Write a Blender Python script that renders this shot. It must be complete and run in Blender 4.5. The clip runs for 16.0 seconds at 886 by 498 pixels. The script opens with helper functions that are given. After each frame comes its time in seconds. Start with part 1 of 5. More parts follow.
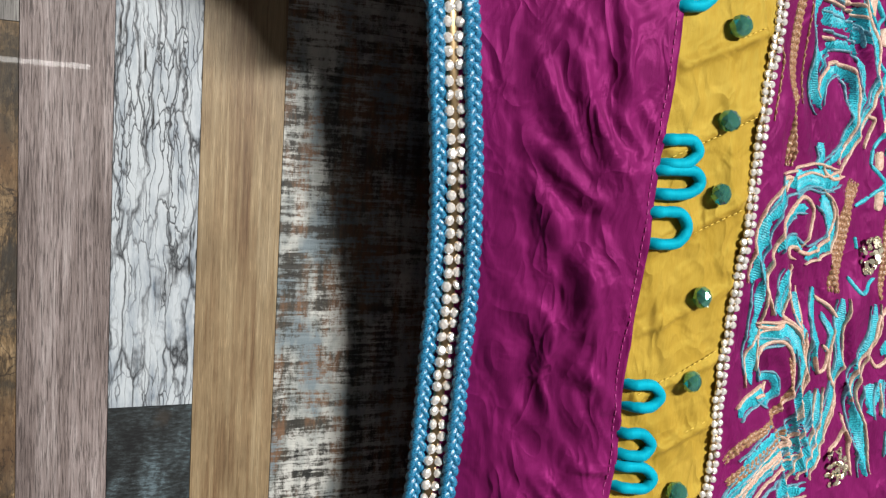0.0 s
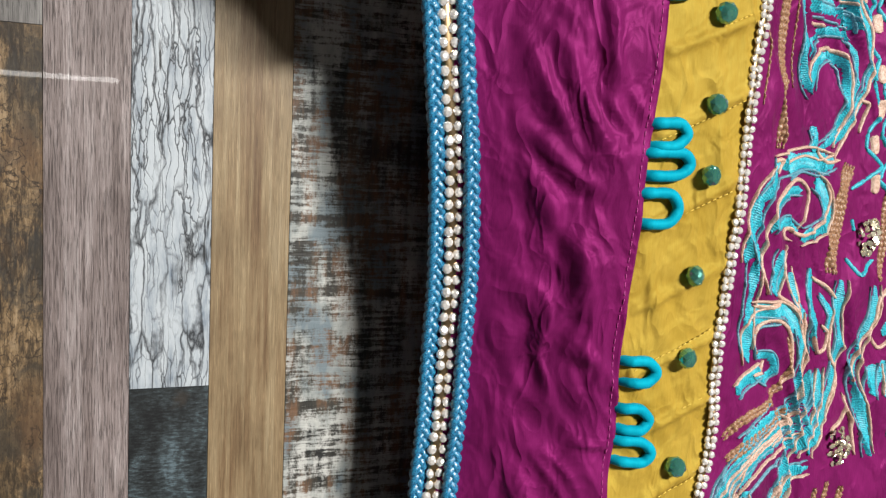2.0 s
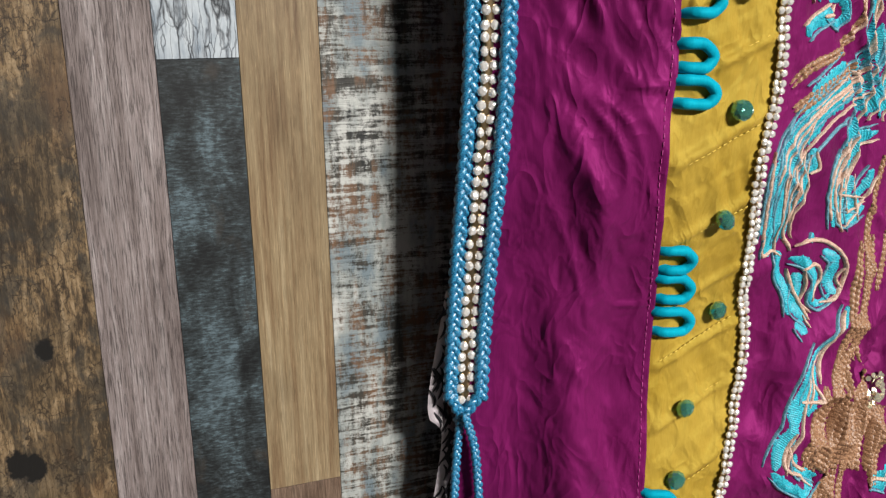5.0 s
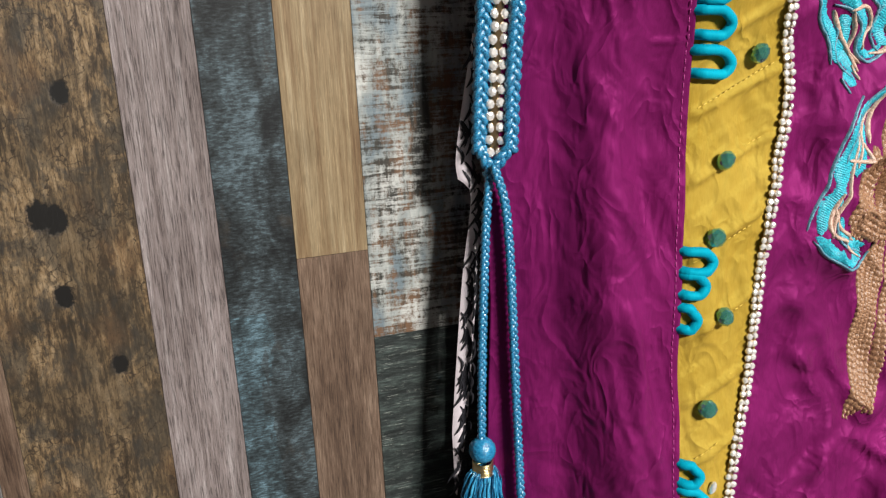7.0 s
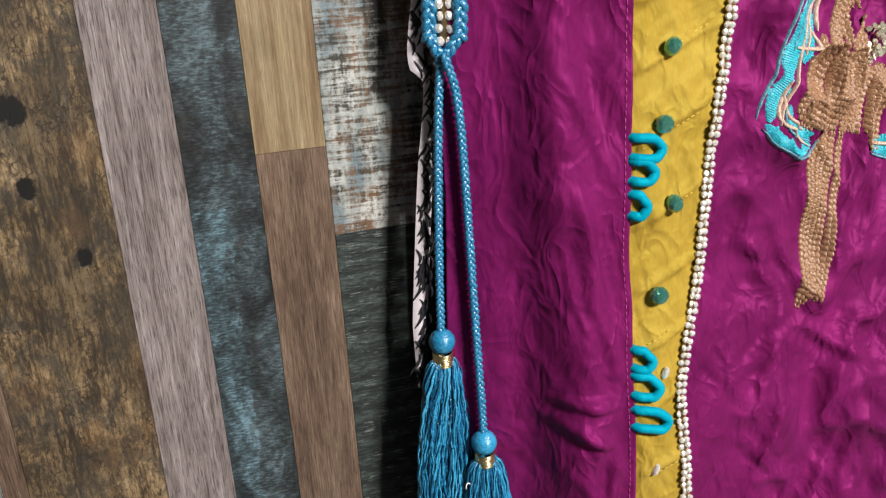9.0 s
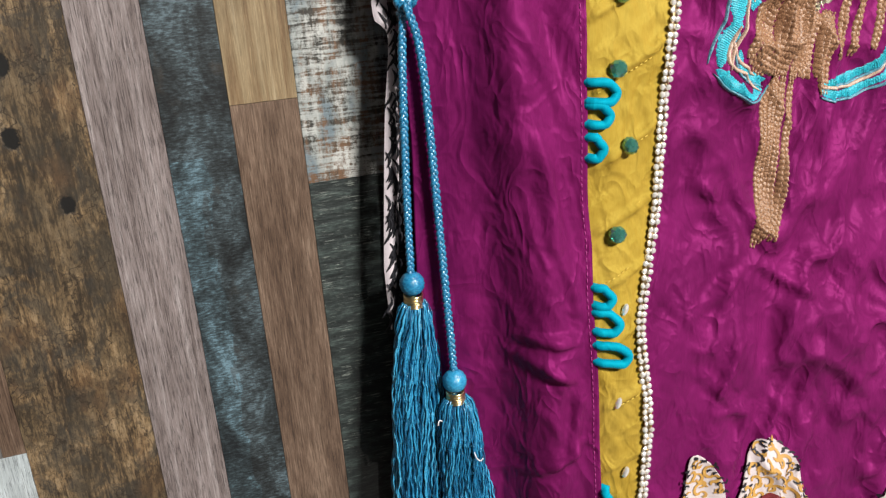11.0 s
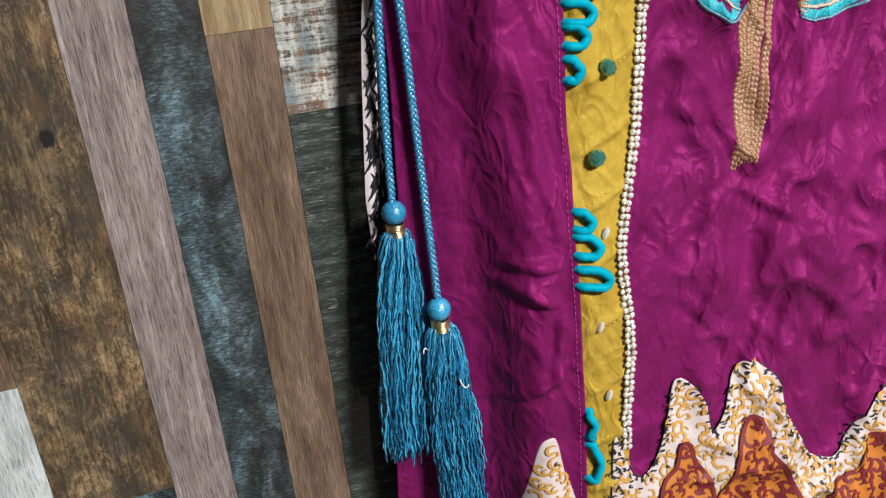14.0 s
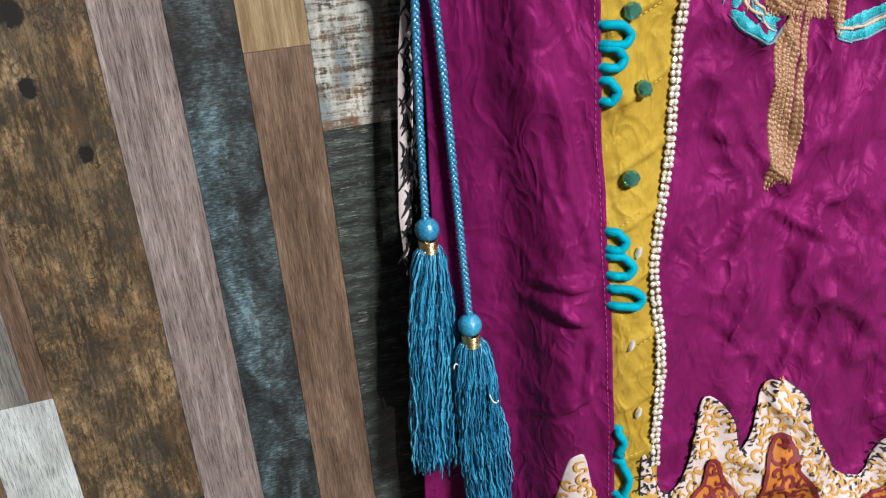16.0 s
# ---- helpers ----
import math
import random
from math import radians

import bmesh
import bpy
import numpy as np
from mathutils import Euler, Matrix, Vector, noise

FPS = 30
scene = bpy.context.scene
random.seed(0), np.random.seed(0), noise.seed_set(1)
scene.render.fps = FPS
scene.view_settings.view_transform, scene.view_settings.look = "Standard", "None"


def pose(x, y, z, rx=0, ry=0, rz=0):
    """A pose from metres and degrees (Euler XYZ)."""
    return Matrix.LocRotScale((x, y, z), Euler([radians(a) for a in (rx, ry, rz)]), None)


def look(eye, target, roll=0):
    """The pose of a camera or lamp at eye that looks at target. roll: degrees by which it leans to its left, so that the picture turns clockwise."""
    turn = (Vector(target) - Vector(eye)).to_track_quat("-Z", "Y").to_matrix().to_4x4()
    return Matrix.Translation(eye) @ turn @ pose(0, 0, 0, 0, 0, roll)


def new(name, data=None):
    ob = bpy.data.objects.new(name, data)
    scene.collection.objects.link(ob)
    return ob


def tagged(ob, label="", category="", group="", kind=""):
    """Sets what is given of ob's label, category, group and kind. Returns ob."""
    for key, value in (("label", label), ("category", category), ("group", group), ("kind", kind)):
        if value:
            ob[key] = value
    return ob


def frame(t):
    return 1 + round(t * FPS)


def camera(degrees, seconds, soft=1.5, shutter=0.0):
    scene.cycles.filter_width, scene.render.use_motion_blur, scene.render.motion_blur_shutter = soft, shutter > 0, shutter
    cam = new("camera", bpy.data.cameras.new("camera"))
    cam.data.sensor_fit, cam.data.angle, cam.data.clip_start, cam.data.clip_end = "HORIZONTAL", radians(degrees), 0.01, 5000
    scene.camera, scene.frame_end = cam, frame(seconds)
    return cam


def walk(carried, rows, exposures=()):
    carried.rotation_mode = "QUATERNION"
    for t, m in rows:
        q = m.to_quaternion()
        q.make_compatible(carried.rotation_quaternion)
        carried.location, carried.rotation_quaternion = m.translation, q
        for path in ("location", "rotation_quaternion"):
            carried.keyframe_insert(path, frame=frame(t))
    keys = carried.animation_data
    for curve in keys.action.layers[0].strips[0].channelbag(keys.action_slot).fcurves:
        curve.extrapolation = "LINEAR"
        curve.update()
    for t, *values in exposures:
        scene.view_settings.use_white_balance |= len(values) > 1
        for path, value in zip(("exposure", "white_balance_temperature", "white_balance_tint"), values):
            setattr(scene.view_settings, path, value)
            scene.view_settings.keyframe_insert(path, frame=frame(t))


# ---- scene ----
cam = camera(55.09, 16.0, soft=1.3)
PATH = [
    (0, (-0.1312, 0.0312, 1.4575), (0.6550, 1.8583, 1.2482), 3.55),
    (0.5, (-0.1216, 0.0196, 1.4618), (0.6127, 1.8717, 1.2868), 3.14),
    (1, (-0.1205, 0.0152, 1.4594), (0.6132, 1.8690, 1.3019), 2.94),
    (1.5, (-0.1265, 0.0212, 1.4541), (0.6168, 1.8707, 1.2899), 2.71),
    (2, (-0.1255, 0.0100, 1.4480), (0.5956, 1.8659, 1.2598), 2.48),
    (2.5, (-0.1267, 0.0058, 1.4328), (0.5489, 1.8733, 1.1960), 1.37),
    (3, (-0.1360, 0.0117, 1.4160), (0.5349, 1.8704, 1.1077), 0.88),
    (3.2, (-0.1359, 0.0116, 1.4112), (0.5262, 1.8700, 1.0830), 0.55),
    (5.3, (-0.1313, 0.0266, 1.3366), (0.5308, 1.8421, 0.8212), -0.89),
    (5.5, (-0.1321, 0.0289, 1.3261), (0.5359, 1.8404, 0.8045), -0.73),
    (6, (-0.1380, 0.0269, 1.2933), (0.5112, 1.8410, 0.7573), -1.50),
    (6.5, (-0.1421, 0.0222, 1.2729), (0.4892, 1.8346, 0.7104), -1.35),
    (7, (-0.1364, 0.0123, 1.2520), (0.4446, 1.8314, 0.6577), -2.52),
    (7.5, (-0.1224, 0.0054, 1.2412), (0.4238, 1.8421, 0.6682), -3.26),
    (8, (-0.1194, -0.0026, 1.2242), (0.4219, 1.8345, 0.6478), -3.65),
    (8.5, (-0.1186, -0.0052, 1.2196), (0.4297, 1.8052, 0.5702), -3.52),
    (9, (-0.1224, -0.0146, 1.2160), (0.4430, 1.7871, 0.5570), -3.49),
    (11.5, (-0.1125, -0.0527, 1.1924), (0.4330, 1.7437, 0.5029), -4.61),
    (12, (-0.1119, -0.0563, 1.1871), (0.4221, 1.7270, 0.4558), -4.54),
    (12.5, (-0.1119, -0.0534, 1.1825), (0.4352, 1.7137, 0.4222), -4.70),
    (13, (-0.1103, -0.0566, 1.1808), (0.4249, 1.7194, 0.4329), -5.18),
    (13.5, (-0.1086, -0.0579, 1.1791), (0.4284, 1.7178, 0.4319), -5.35),
    (14, (-0.1080, -0.0579, 1.1803), (0.4272, 1.7121, 0.4183), -5.74),
    (14.5, (-0.1058, -0.0556, 1.1851), (0.4237, 1.6896, 0.3641), -6.32),
    (15, (-0.1143, -0.0585, 1.1839), (0.4097, 1.7092, 0.4088), -5.50),
    (15.5, (-0.1155, -0.0541, 1.1900), (0.3993, 1.7218, 0.4277), -5.46),
    (16, (-0.1189, -0.0514, 1.1950), (0.3941, 1.7194, 0.4197), -5.33),
]
walk(cam, [(t, look(eye, target, roll)) for t, eye, target, roll in PATH], [(0, -0.12), (3.2, -0.15), (5.4, -0.24), (6.4, -0.12), (8.0, -0.04), (16, -0.05)])

# ---- light ----
world = bpy.data.worlds.new("world")
scene.world = world
world.use_nodes = True
world.node_tree.nodes["Background"].inputs[0].default_value = (0.75, 0.86, 1.0, 1)
world.node_tree.nodes["Background"].inputs[1].default_value = 0.15


def area_lamp(name, eye, target, w, h, watts, colour):
    d = bpy.data.lights.new(name, "AREA")
    d.shape, d.size, d.size_y, d.energy, d.color = "RECTANGLE", w, h, watts, colour
    ob = new(name, d)
    ob.matrix_world = look(eye, target)
    return ob


area_lamp("ceiling_tube_glow", (0.70, -1.37, 2.17), (0.45, -0.6, 0.0), 0.42, 0.20, 121, (1.0, 0.975, 0.94))


# ---- materials ----
def nodes(name, rough=0.6, metal=0.0, spec=0.5):
    m = bpy.data.materials.new(name)
    m.use_nodes = True
    t = m.node_tree
    b = t.nodes["Principled BSDF"]
    b.inputs["Roughness"].default_value, b.inputs["Metallic"].default_value = rough, metal
    b.inputs["Specular IOR Level"].default_value = spec
    return m, t, b


def coords(t, scale=(1, 1, 1), rot=(0, 0, 0), loc=(0, 0, 0)):
    c = t.nodes.new("ShaderNodeTexCoord")
    mp = t.nodes.new("ShaderNodeMapping")
    mp.inputs["Scale"].default_value, mp.inputs["Rotation"].default_value, mp.inputs["Location"].default_value = scale, rot, loc
    t.links.new(c.outputs["Object"], mp.inputs["Vector"])
    return mp.outputs[0]


def noise_tex(t, vec, scale, detail=6, rough=0.6, warp=0.0):
    n = t.nodes.new("ShaderNodeTexNoise")
    n.inputs["Scale"].default_value, n.inputs["Detail"].default_value = scale, detail
    n.inputs["Roughness"].default_value, n.inputs["Distortion"].default_value = rough, warp
    t.links.new(vec, n.inputs["Vector"])
    return n.outputs["Fac"]


def ramp_node(t, fac, stops):
    r = t.nodes.new("ShaderNodeValToRGB")
    while len(r.color_ramp.elements) < len(stops):
        r.color_ramp.elements.new(0.5)
    for e, (p, c) in zip(r.color_ramp.elements, stops):
        e.position, e.color = p, ((*c, 1) if len(c) == 3 else c)
    t.links.new(fac, r.inputs[0])
    return r.outputs[0]


def grey_ramp(t, fac, a, b):
    return ramp_node(t, fac, [(a, (0, 0, 0)), (b, (1, 1, 1))])


def mix(t, fac, a, b, how="MIX"):
    n = t.nodes.new("ShaderNodeMix")
    n.data_type, n.blend_type = "RGBA", how
    for sock, v in ((n.inputs[0], fac), (n.inputs[6], a), (n.inputs[7], b)):
        if isinstance(v, (int, float)):
            sock.default_value = v
        elif isinstance(v, tuple):
            sock.default_value = (*v, 1) if len(v) == 3 else v
        else:
            t.links.new(v, sock)
    return n.outputs[2]


def calc(t, op, a, b=0.0):
    n = t.nodes.new("ShaderNodeMath")
    n.operation = op
    for sock, v in ((n.inputs[0], a), (n.inputs[1], b)):
        if isinstance(v, (int, float)):
            sock.default_value = v
        else:
            t.links.new(v, sock)
    return n.outputs[0]


def bump(t, b, height, strength=0.3, dist=0.0005):
    n = t.nodes.new("ShaderNodeBump")
    n.inputs["Strength"].default_value, n.inputs["Distance"].default_value = strength, dist
    t.links.new(height, n.inputs["Height"])
    t.links.new(n.outputs[0], b.inputs["Normal"])


def colour(t, b, out):
    t.links.new(out, b.inputs["Base Color"])


def laminate(name, rough):
    """Printed board under a thin clear gloss."""
    m, t, b = nodes(name, rough, 0, 0.3)
    b.inputs["Coat Weight"].default_value, b.inputs["Coat Roughness"].default_value = 0.6, 0.02
    return m, t, b


def wood_material(name, stops, grain=(900, 900, 22), broad=(60, 60, 6), rough=0.42, warp=0.6, relief=0.25, pores=0.52):
    m, t, b = laminate(name, rough)
    fine = noise_tex(t, coords(t, grain), 1, 9, 0.72, 0.3)
    wide = noise_tex(t, coords(t, broad), 1, 5, 0.6, warp)
    f = calc(t, "ADD", calc(t, "MULTIPLY", fine, 0.55), calc(t, "MULTIPLY", wide, 0.45))
    stain = noise_tex(t, coords(t, (38, 38, 16), loc=(0, 0, 6)), 1, 4, 0.6, 0.5)
    worn = mix(t, 0.55, ramp_node(t, f, stops), ramp_node(t, stain, [(0.35, (0.55, 0.53, 0.52)), (0.6, (1, 1, 1))]), "MULTIPLY")
    pore = grey_ramp(t, noise_tex(t, coords(t, (1900, 1900, 95), loc=(1, 2, 3)), 1, 3, 0.6), 0.38, 0.47)
    fleck = grey_ramp(t, noise_tex(t, coords(t, (2100, 2100, 110), loc=(5, 1, 8)), 1, 3, 0.6), 0.55, 0.64)
    worn = mix(t, pores, worn, pore, "MULTIPLY")
    colour(t, b, mix(t, calc(t, "MULTIPLY", fleck, 0.4), worn, mix(t, 1.0, worn, (1.7, 1.7, 1.72), "MULTIPLY")))
    bump(t, b, calc(t, "ADD", fine, calc(t, "MULTIPLY", pore, 0.5)), relief * 1.3, 0.0005)
    return m


MAT_GREY = wood_material("grey_oak", [(0.36, (0.10, 0.078, 0.072)), (0.46, (0.195, 0.157, 0.148)), (0.54, (0.27, 0.226, 0.217)), (0.66, (0.42, 0.375, 0.365))], (1700, 1700, 42), (170, 170, 9), 0.45, 0.8, 0.5)
MAT_TAN = wood_material("honey_wood", [(0.36, (0.12, 0.068, 0.036)), (0.45, (0.195, 0.130, 0.070)), (0.53, (0.265, 0.195, 0.110)), (0.62, (0.35, 0.275, 0.17))], (420, 420, 9), (70, 70, 5), 0.38, 1.2, 0.15, 0.2)
MAT_BROWN = wood_material("brown_wood", [(0.36, (0.045, 0.028, 0.020)), (0.46, (0.104, 0.065, 0.044)), (0.54, (0.165, 0.110, 0.077)), (0.66, (0.26, 0.185, 0.135))], (1100, 1100, 60), (70, 70, 9), 0.42, 0.8, 0.25, 0.35)
MAT_PALE = wood_material("pale_painted_wood", [(0.34, (0.36, 0.40, 0.41)), (0.5, (0.50, 0.55, 0.56)), (0.66, (0.60, 0.64, 0.64))], (800, 800, 18), (60, 60, 7), 0.45)
MAT_DULL = wood_material("dull_grey_wood", [(0.34, (0.09, 0.085, 0.08)), (0.5, (0.2, 0.19, 0.18)), (0.66, (0.34, 0.33, 0.31))], (800, 800, 18), (60, 60, 7), 0.5)


def white_crackle_material():
    m, t, b = laminate("crackled_white_paint", 0.42)
    warp_v = t.nodes.new("ShaderNodeMixRGB")
    warp_v.blend_type = "ADD"
    warp_v.inputs[0].default_value = 1.0
    t.links.new(coords(t, (1, 1, 0.11)), warp_v.inputs[1])
    wn = t.nodes.new("ShaderNodeTexNoise")
    wn.inputs["Scale"].default_value, wn.inputs["Detail"].default_value = 120, 4
    t.links.new(coords(t, (1, 1, 0.5)), wn.inputs["Vector"])
    sc = t.nodes.new("ShaderNodeVectorMath")
    sc.operation = "SCALE"
    sc.inputs["Scale"].default_value = 0.006
    t.links.new(wn.outputs["Color"], sc.inputs[0])
    t.links.new(sc.outputs[0], warp_v.inputs[2])
    cracks = []
    for s, w in ((120, 0.065), (330, 0.075)):
        v = t.nodes.new("ShaderNodeTexVoronoi")
        v.feature = "DISTANCE_TO_EDGE"
        v.inputs["Scale"].default_value = s
        t.links.new(warp_v.outputs[0], v.inputs["Vector"])
        cracks.append(grey_ramp(t, v.outputs["Distance"], 0.0, w))
    patch = grey_ramp(t, noise_tex(t, coords(t, (55, 55, 14), loc=(3, 1, 2)), 1, 4, 0.6), 0.36, 0.56)
    fine = mix(t, patch, (1, 1, 1), cracks[1])
    gate = grey_ramp(t, noise_tex(t, coords(t, (45, 45, 20)), 1, 4, 0.6), 0.48, 0.7)
    coarse = mix(t, gate, cracks[0], (1, 1, 1))
    crack = mix(t, 1.0, coarse, fine, "MULTIPLY")
    paint = ramp_node(t, noise_tex(t, coords(t, (160, 160, 34)), 1, 7, 0.68), [(0.30, (0.07, 0.11, 0.16)), (0.39, (0.27, 0.31, 0.35)), (0.56, (0.45, 0.49, 0.52))])
    deep = grey_ramp(t, noise_tex(t, coords(t, (210, 210, 26), loc=(0, 0, 5)), 1, 3, 0.5), 0.65, 0.70)
    c = mix(t, crack, (0.02, 0.022, 0.026), paint)
    colour(t, b, mix(t, deep, c, (0.02, 0.02, 0.02)))
    bump(t, b, crack, 0.35, 0.0008)
    return m


def black_wood_material():
    m, t, b = laminate("charred_dark_wood", 0.5)
    cross = noise_tex(t, coords(t, (260, 260, 900)), 1, 8, 0.78)
    broad = noise_tex(t, coords(t, (45, 45, 24), loc=(0, 0, 2)), 1, 6, 0.65, 0.6)
    f = calc(t, "ADD", calc(t, "MULTIPLY", cross, 0.5), calc(t, "MULTIPLY", broad, 0.5))
    base = ramp_node(t, f, [(0.41, (0.005, 0.006, 0.007)), (0.475, (0.018, 0.022, 0.023)), (0.535, (0.045, 0.060, 0.066)), (0.60, (0.125, 0.175, 0.20))])
    blot = grey_ramp(t, noise_tex(t, coords(t, (70, 70, 40), loc=(1, 0, 7)), 1, 4, 0.6), 0.62, 0.75)
    base = mix(t, calc(t, "MULTIPLY", blot, 0.5), base, (0.055, 0.042, 0.03))
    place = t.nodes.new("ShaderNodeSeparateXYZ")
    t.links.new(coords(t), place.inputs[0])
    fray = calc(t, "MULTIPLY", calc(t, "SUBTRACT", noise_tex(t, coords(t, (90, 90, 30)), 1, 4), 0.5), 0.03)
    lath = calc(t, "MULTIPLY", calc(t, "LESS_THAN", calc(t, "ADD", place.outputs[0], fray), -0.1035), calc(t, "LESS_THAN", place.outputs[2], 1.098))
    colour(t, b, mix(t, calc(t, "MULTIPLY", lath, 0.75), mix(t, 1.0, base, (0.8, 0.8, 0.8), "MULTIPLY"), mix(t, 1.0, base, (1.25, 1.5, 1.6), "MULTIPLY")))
    bump(t, b, cross, 0.3, 0.0005)
    return m


def weathered_material():
    m, t, b = laminate("saw_marked_worn_paint", 0.5)
    streak = noise_tex(t, coords(t, (48, 48, 520)), 1, 7, 0.66, 0.3)
    band = noise_tex(t, coords(t, (16, 16, 150), loc=(0, 0, 2)), 1, 2, 0.5, 0.2)
    column = noise_tex(t, coords(t, (170, 170, 7), loc=(2, 0, 1)), 1, 4, 0.6)
    flake = noise_tex(t, coords(t, (520, 520, 330)), 1, 5, 0.72)
    f = calc(t, "ADD", calc(t, "MULTIPLY", streak, 0.36), calc(t, "MULTIPLY", column, 0.18))
    f = calc(t, "ADD", f, calc(t, "MULTIPLY", flake, 0.24))
    f = calc(t, "ADD", f, calc(t, "MULTIPLY", band, 0.22))
    paint = grey_ramp(t, f, 0.468, 0.535)
    ground = ramp_node(t, noise_tex(t, coords(t, (95, 95, 18), loc=(4, 0, 0)), 1, 6, 0.65), [(0.36, (0.012, 0.013, 0.012)), (0.47, (0.04, 0.036, 0.028)), (0.58, (0.15, 0.08, 0.042)), (0.68, (0.05, 0.055, 0.05))])
    chalk = ramp_node(t, noise_tex(t, coords(t, (70, 70, 26), loc=(0, 0, 9)), 1, 4, 0.6), [(0.38, (0.15, 0.19, 0.21)), (0.5, (0.28, 0.30, 0.285)), (0.62, (0.47, 0.47, 0.44))])
    colour(t, b, mix(t, paint, ground, chalk))
    bump(t, b, streak, 0.6, 0.0009)
    return m


def ribbed_black_material():
    m, t, b = laminate("ribbed_black_wood", 0.48)
    w = t.nodes.new("ShaderNodeTexWave")
    w.wave_type, w.bands_direction = "BANDS", "Z"
    w.inputs["Scale"].default_value, w.inputs["Distortion"].default_value = 26, 7.0
    w.inputs["Detail"].default_value, w.inputs["Detail Scale"].default_value = 5, 1.2
    t.links.new(coords(t, (0.55, 0.55, 1)), w.inputs["Vector"])
    n = noise_tex(t, coords(t, (140, 140, 700)), 1, 6, 0.7)
    f = calc(t, "ADD", calc(t, "MULTIPLY", w.outputs["Fac"], 0.13), calc(t, "MULTIPLY", n, 0.87))
    base = ramp_node(t, f, [(0.3, (0.006, 0.008, 0.008)), (0.5, (0.02, 0.026, 0.024)), (0.64, (0.05, 0.066, 0.06)), (0.78, (0.13, 0.15, 0.135))])
    scratch = grey_ramp(t, noise_tex(t, coords(t, (75, 75, 1300), (0, 0.12, 0)), 1, 5, 0.7, 0.3), 0.56, 0.66)
    breaks = grey_ramp(t, noise_tex(t, coords(t, (160, 160, 120), loc=(3, 0, 3)), 1, 4, 0.6), 0.46, 0.58)
    colour(t, b, mix(t, calc(t, "MULTIPLY", scratch, breaks), base, (0.24, 0.26, 0.23)))
    bump(t, b, f, 0.6, 0.001)
    return m


def knotty_material(knots):
    """Rough brown board with dark knot holes at the given places (x, z, half width)."""
    m, t, b = laminate("knotty_brown_wood", 0.5)
    grain = noise_tex(t, coords(t, (650, 650, 150)), 1, 8, 0.75, 0.4)
    broad = noise_tex(t, coords(t, (40, 40, 22), loc=(0, 0, 4)), 1, 7, 0.74, 0.8)
    f = calc(t, "ADD", calc(t, "MULTIPLY", grain, 0.5), calc(t, "MULTIPLY", broad, 0.5))
    streak = noise_tex(t, coords(t, (300, 300, 26), loc=(3, 0, 0)), 1, 6, 0.7, 0.6)
    f = calc(t, "ADD", calc(t, "MULTIPLY", f, 0.7), calc(t, "MULTIPLY", streak, 0.3))
    base = ramp_node(t, f, [(0.43, (0.016, 0.011, 0.008)), (0.475, (0.13, 0.086, 0.046)), (0.51, (0.36, 0.236, 0.118)), (0.575, (0.66, 0.47, 0.27))])
    blue = grey_ramp(t, noise_tex(t, coords(t, (48, 48, 30), loc=(6, 0, 1)), 1, 7, 0.74, 0.9), 0.48, 0.57)
    base = mix(t, calc(t, "MULTIPLY", blue, 0.65), base, (0.032, 0.046, 0.05))
    grime = grey_ramp(t, noise_tex(t, coords(t, (30, 30, 17), loc=(2, 0, 5)), 1, 8, 0.8, 0.6), 0.47, 0.54)
    base = mix(t, calc(t, "MULTIPLY", grime, 0.52), base, (0.040, 0.034, 0.022))
    rust = grey_ramp(t, noise_tex(t, coords(t, (33, 33, 17), loc=(9, 0, 2)), 1, 5, 0.6), 0.54, 0.68)
    base = mix(t, calc(t, "MULTIPLY", rust, 0.4), base, (0.30, 0.145, 0.055))
    speck = grey_ramp(t, noise_tex(t, coords(t, (600, 600, 420)), 1, 4, 0.7), 0.55, 0.63)
    base = mix(t, calc(t, "MULTIPLY", speck, 0.65), base, (0.02, 0.016, 0.012))
    v = t.nodes.new("ShaderNodeTexVoronoi")
    v.feature = "DISTANCE_TO_EDGE"
    v.inputs["Scale"].default_value = 60
    wv = t.nodes.new("ShaderNodeVectorMath")
    wv.operation = "MULTIPLY_ADD"
    wn = t.nodes.new("ShaderNodeTexNoise")
    wn.inputs["Scale"].default_value, wn.inputs["Detail"].default_value = 90, 5
    t.links.new(coords(t), wn.inputs["Vector"])
    t.links.new(wn.outputs["Color"], wv.inputs[0])
    wv.inputs[1].default_value = (0.02, 0.02, 0.02)
    t.links.new(coords(t, (1, 1, 0.4)), wv.inputs[2])
    t.links.new(wv.outputs[0], v.inputs["Vector"])
    split = grey_ramp(t, v.outputs["Distance"], 0.0, 0.022)
    gate = grey_ramp(t, noise_tex(t, coords(t, (40, 40, 22), loc=(0, 0, 8)), 1, 3), 0.38, 0.5)
    base = mix(t, calc(t, "MULTIPLY", gate, calc(t, "SUBTRACT", 1.0, split)), base, (0.012, 0.009, 0.007))
    sep = t.nodes.new("ShaderNodeSeparateXYZ")
    t.links.new(wv.outputs[0], sep.inputs[0])
    co = t.nodes.new("ShaderNodeSeparateXYZ")
    t.links.new(coords(t), co.inputs[0])
    jag = calc(t, "MULTIPLY", calc(t, "SUBTRACT", noise_tex(t, coords(t), 420, 5, 0.7), 0.5), 1.1)
    near = 9.0
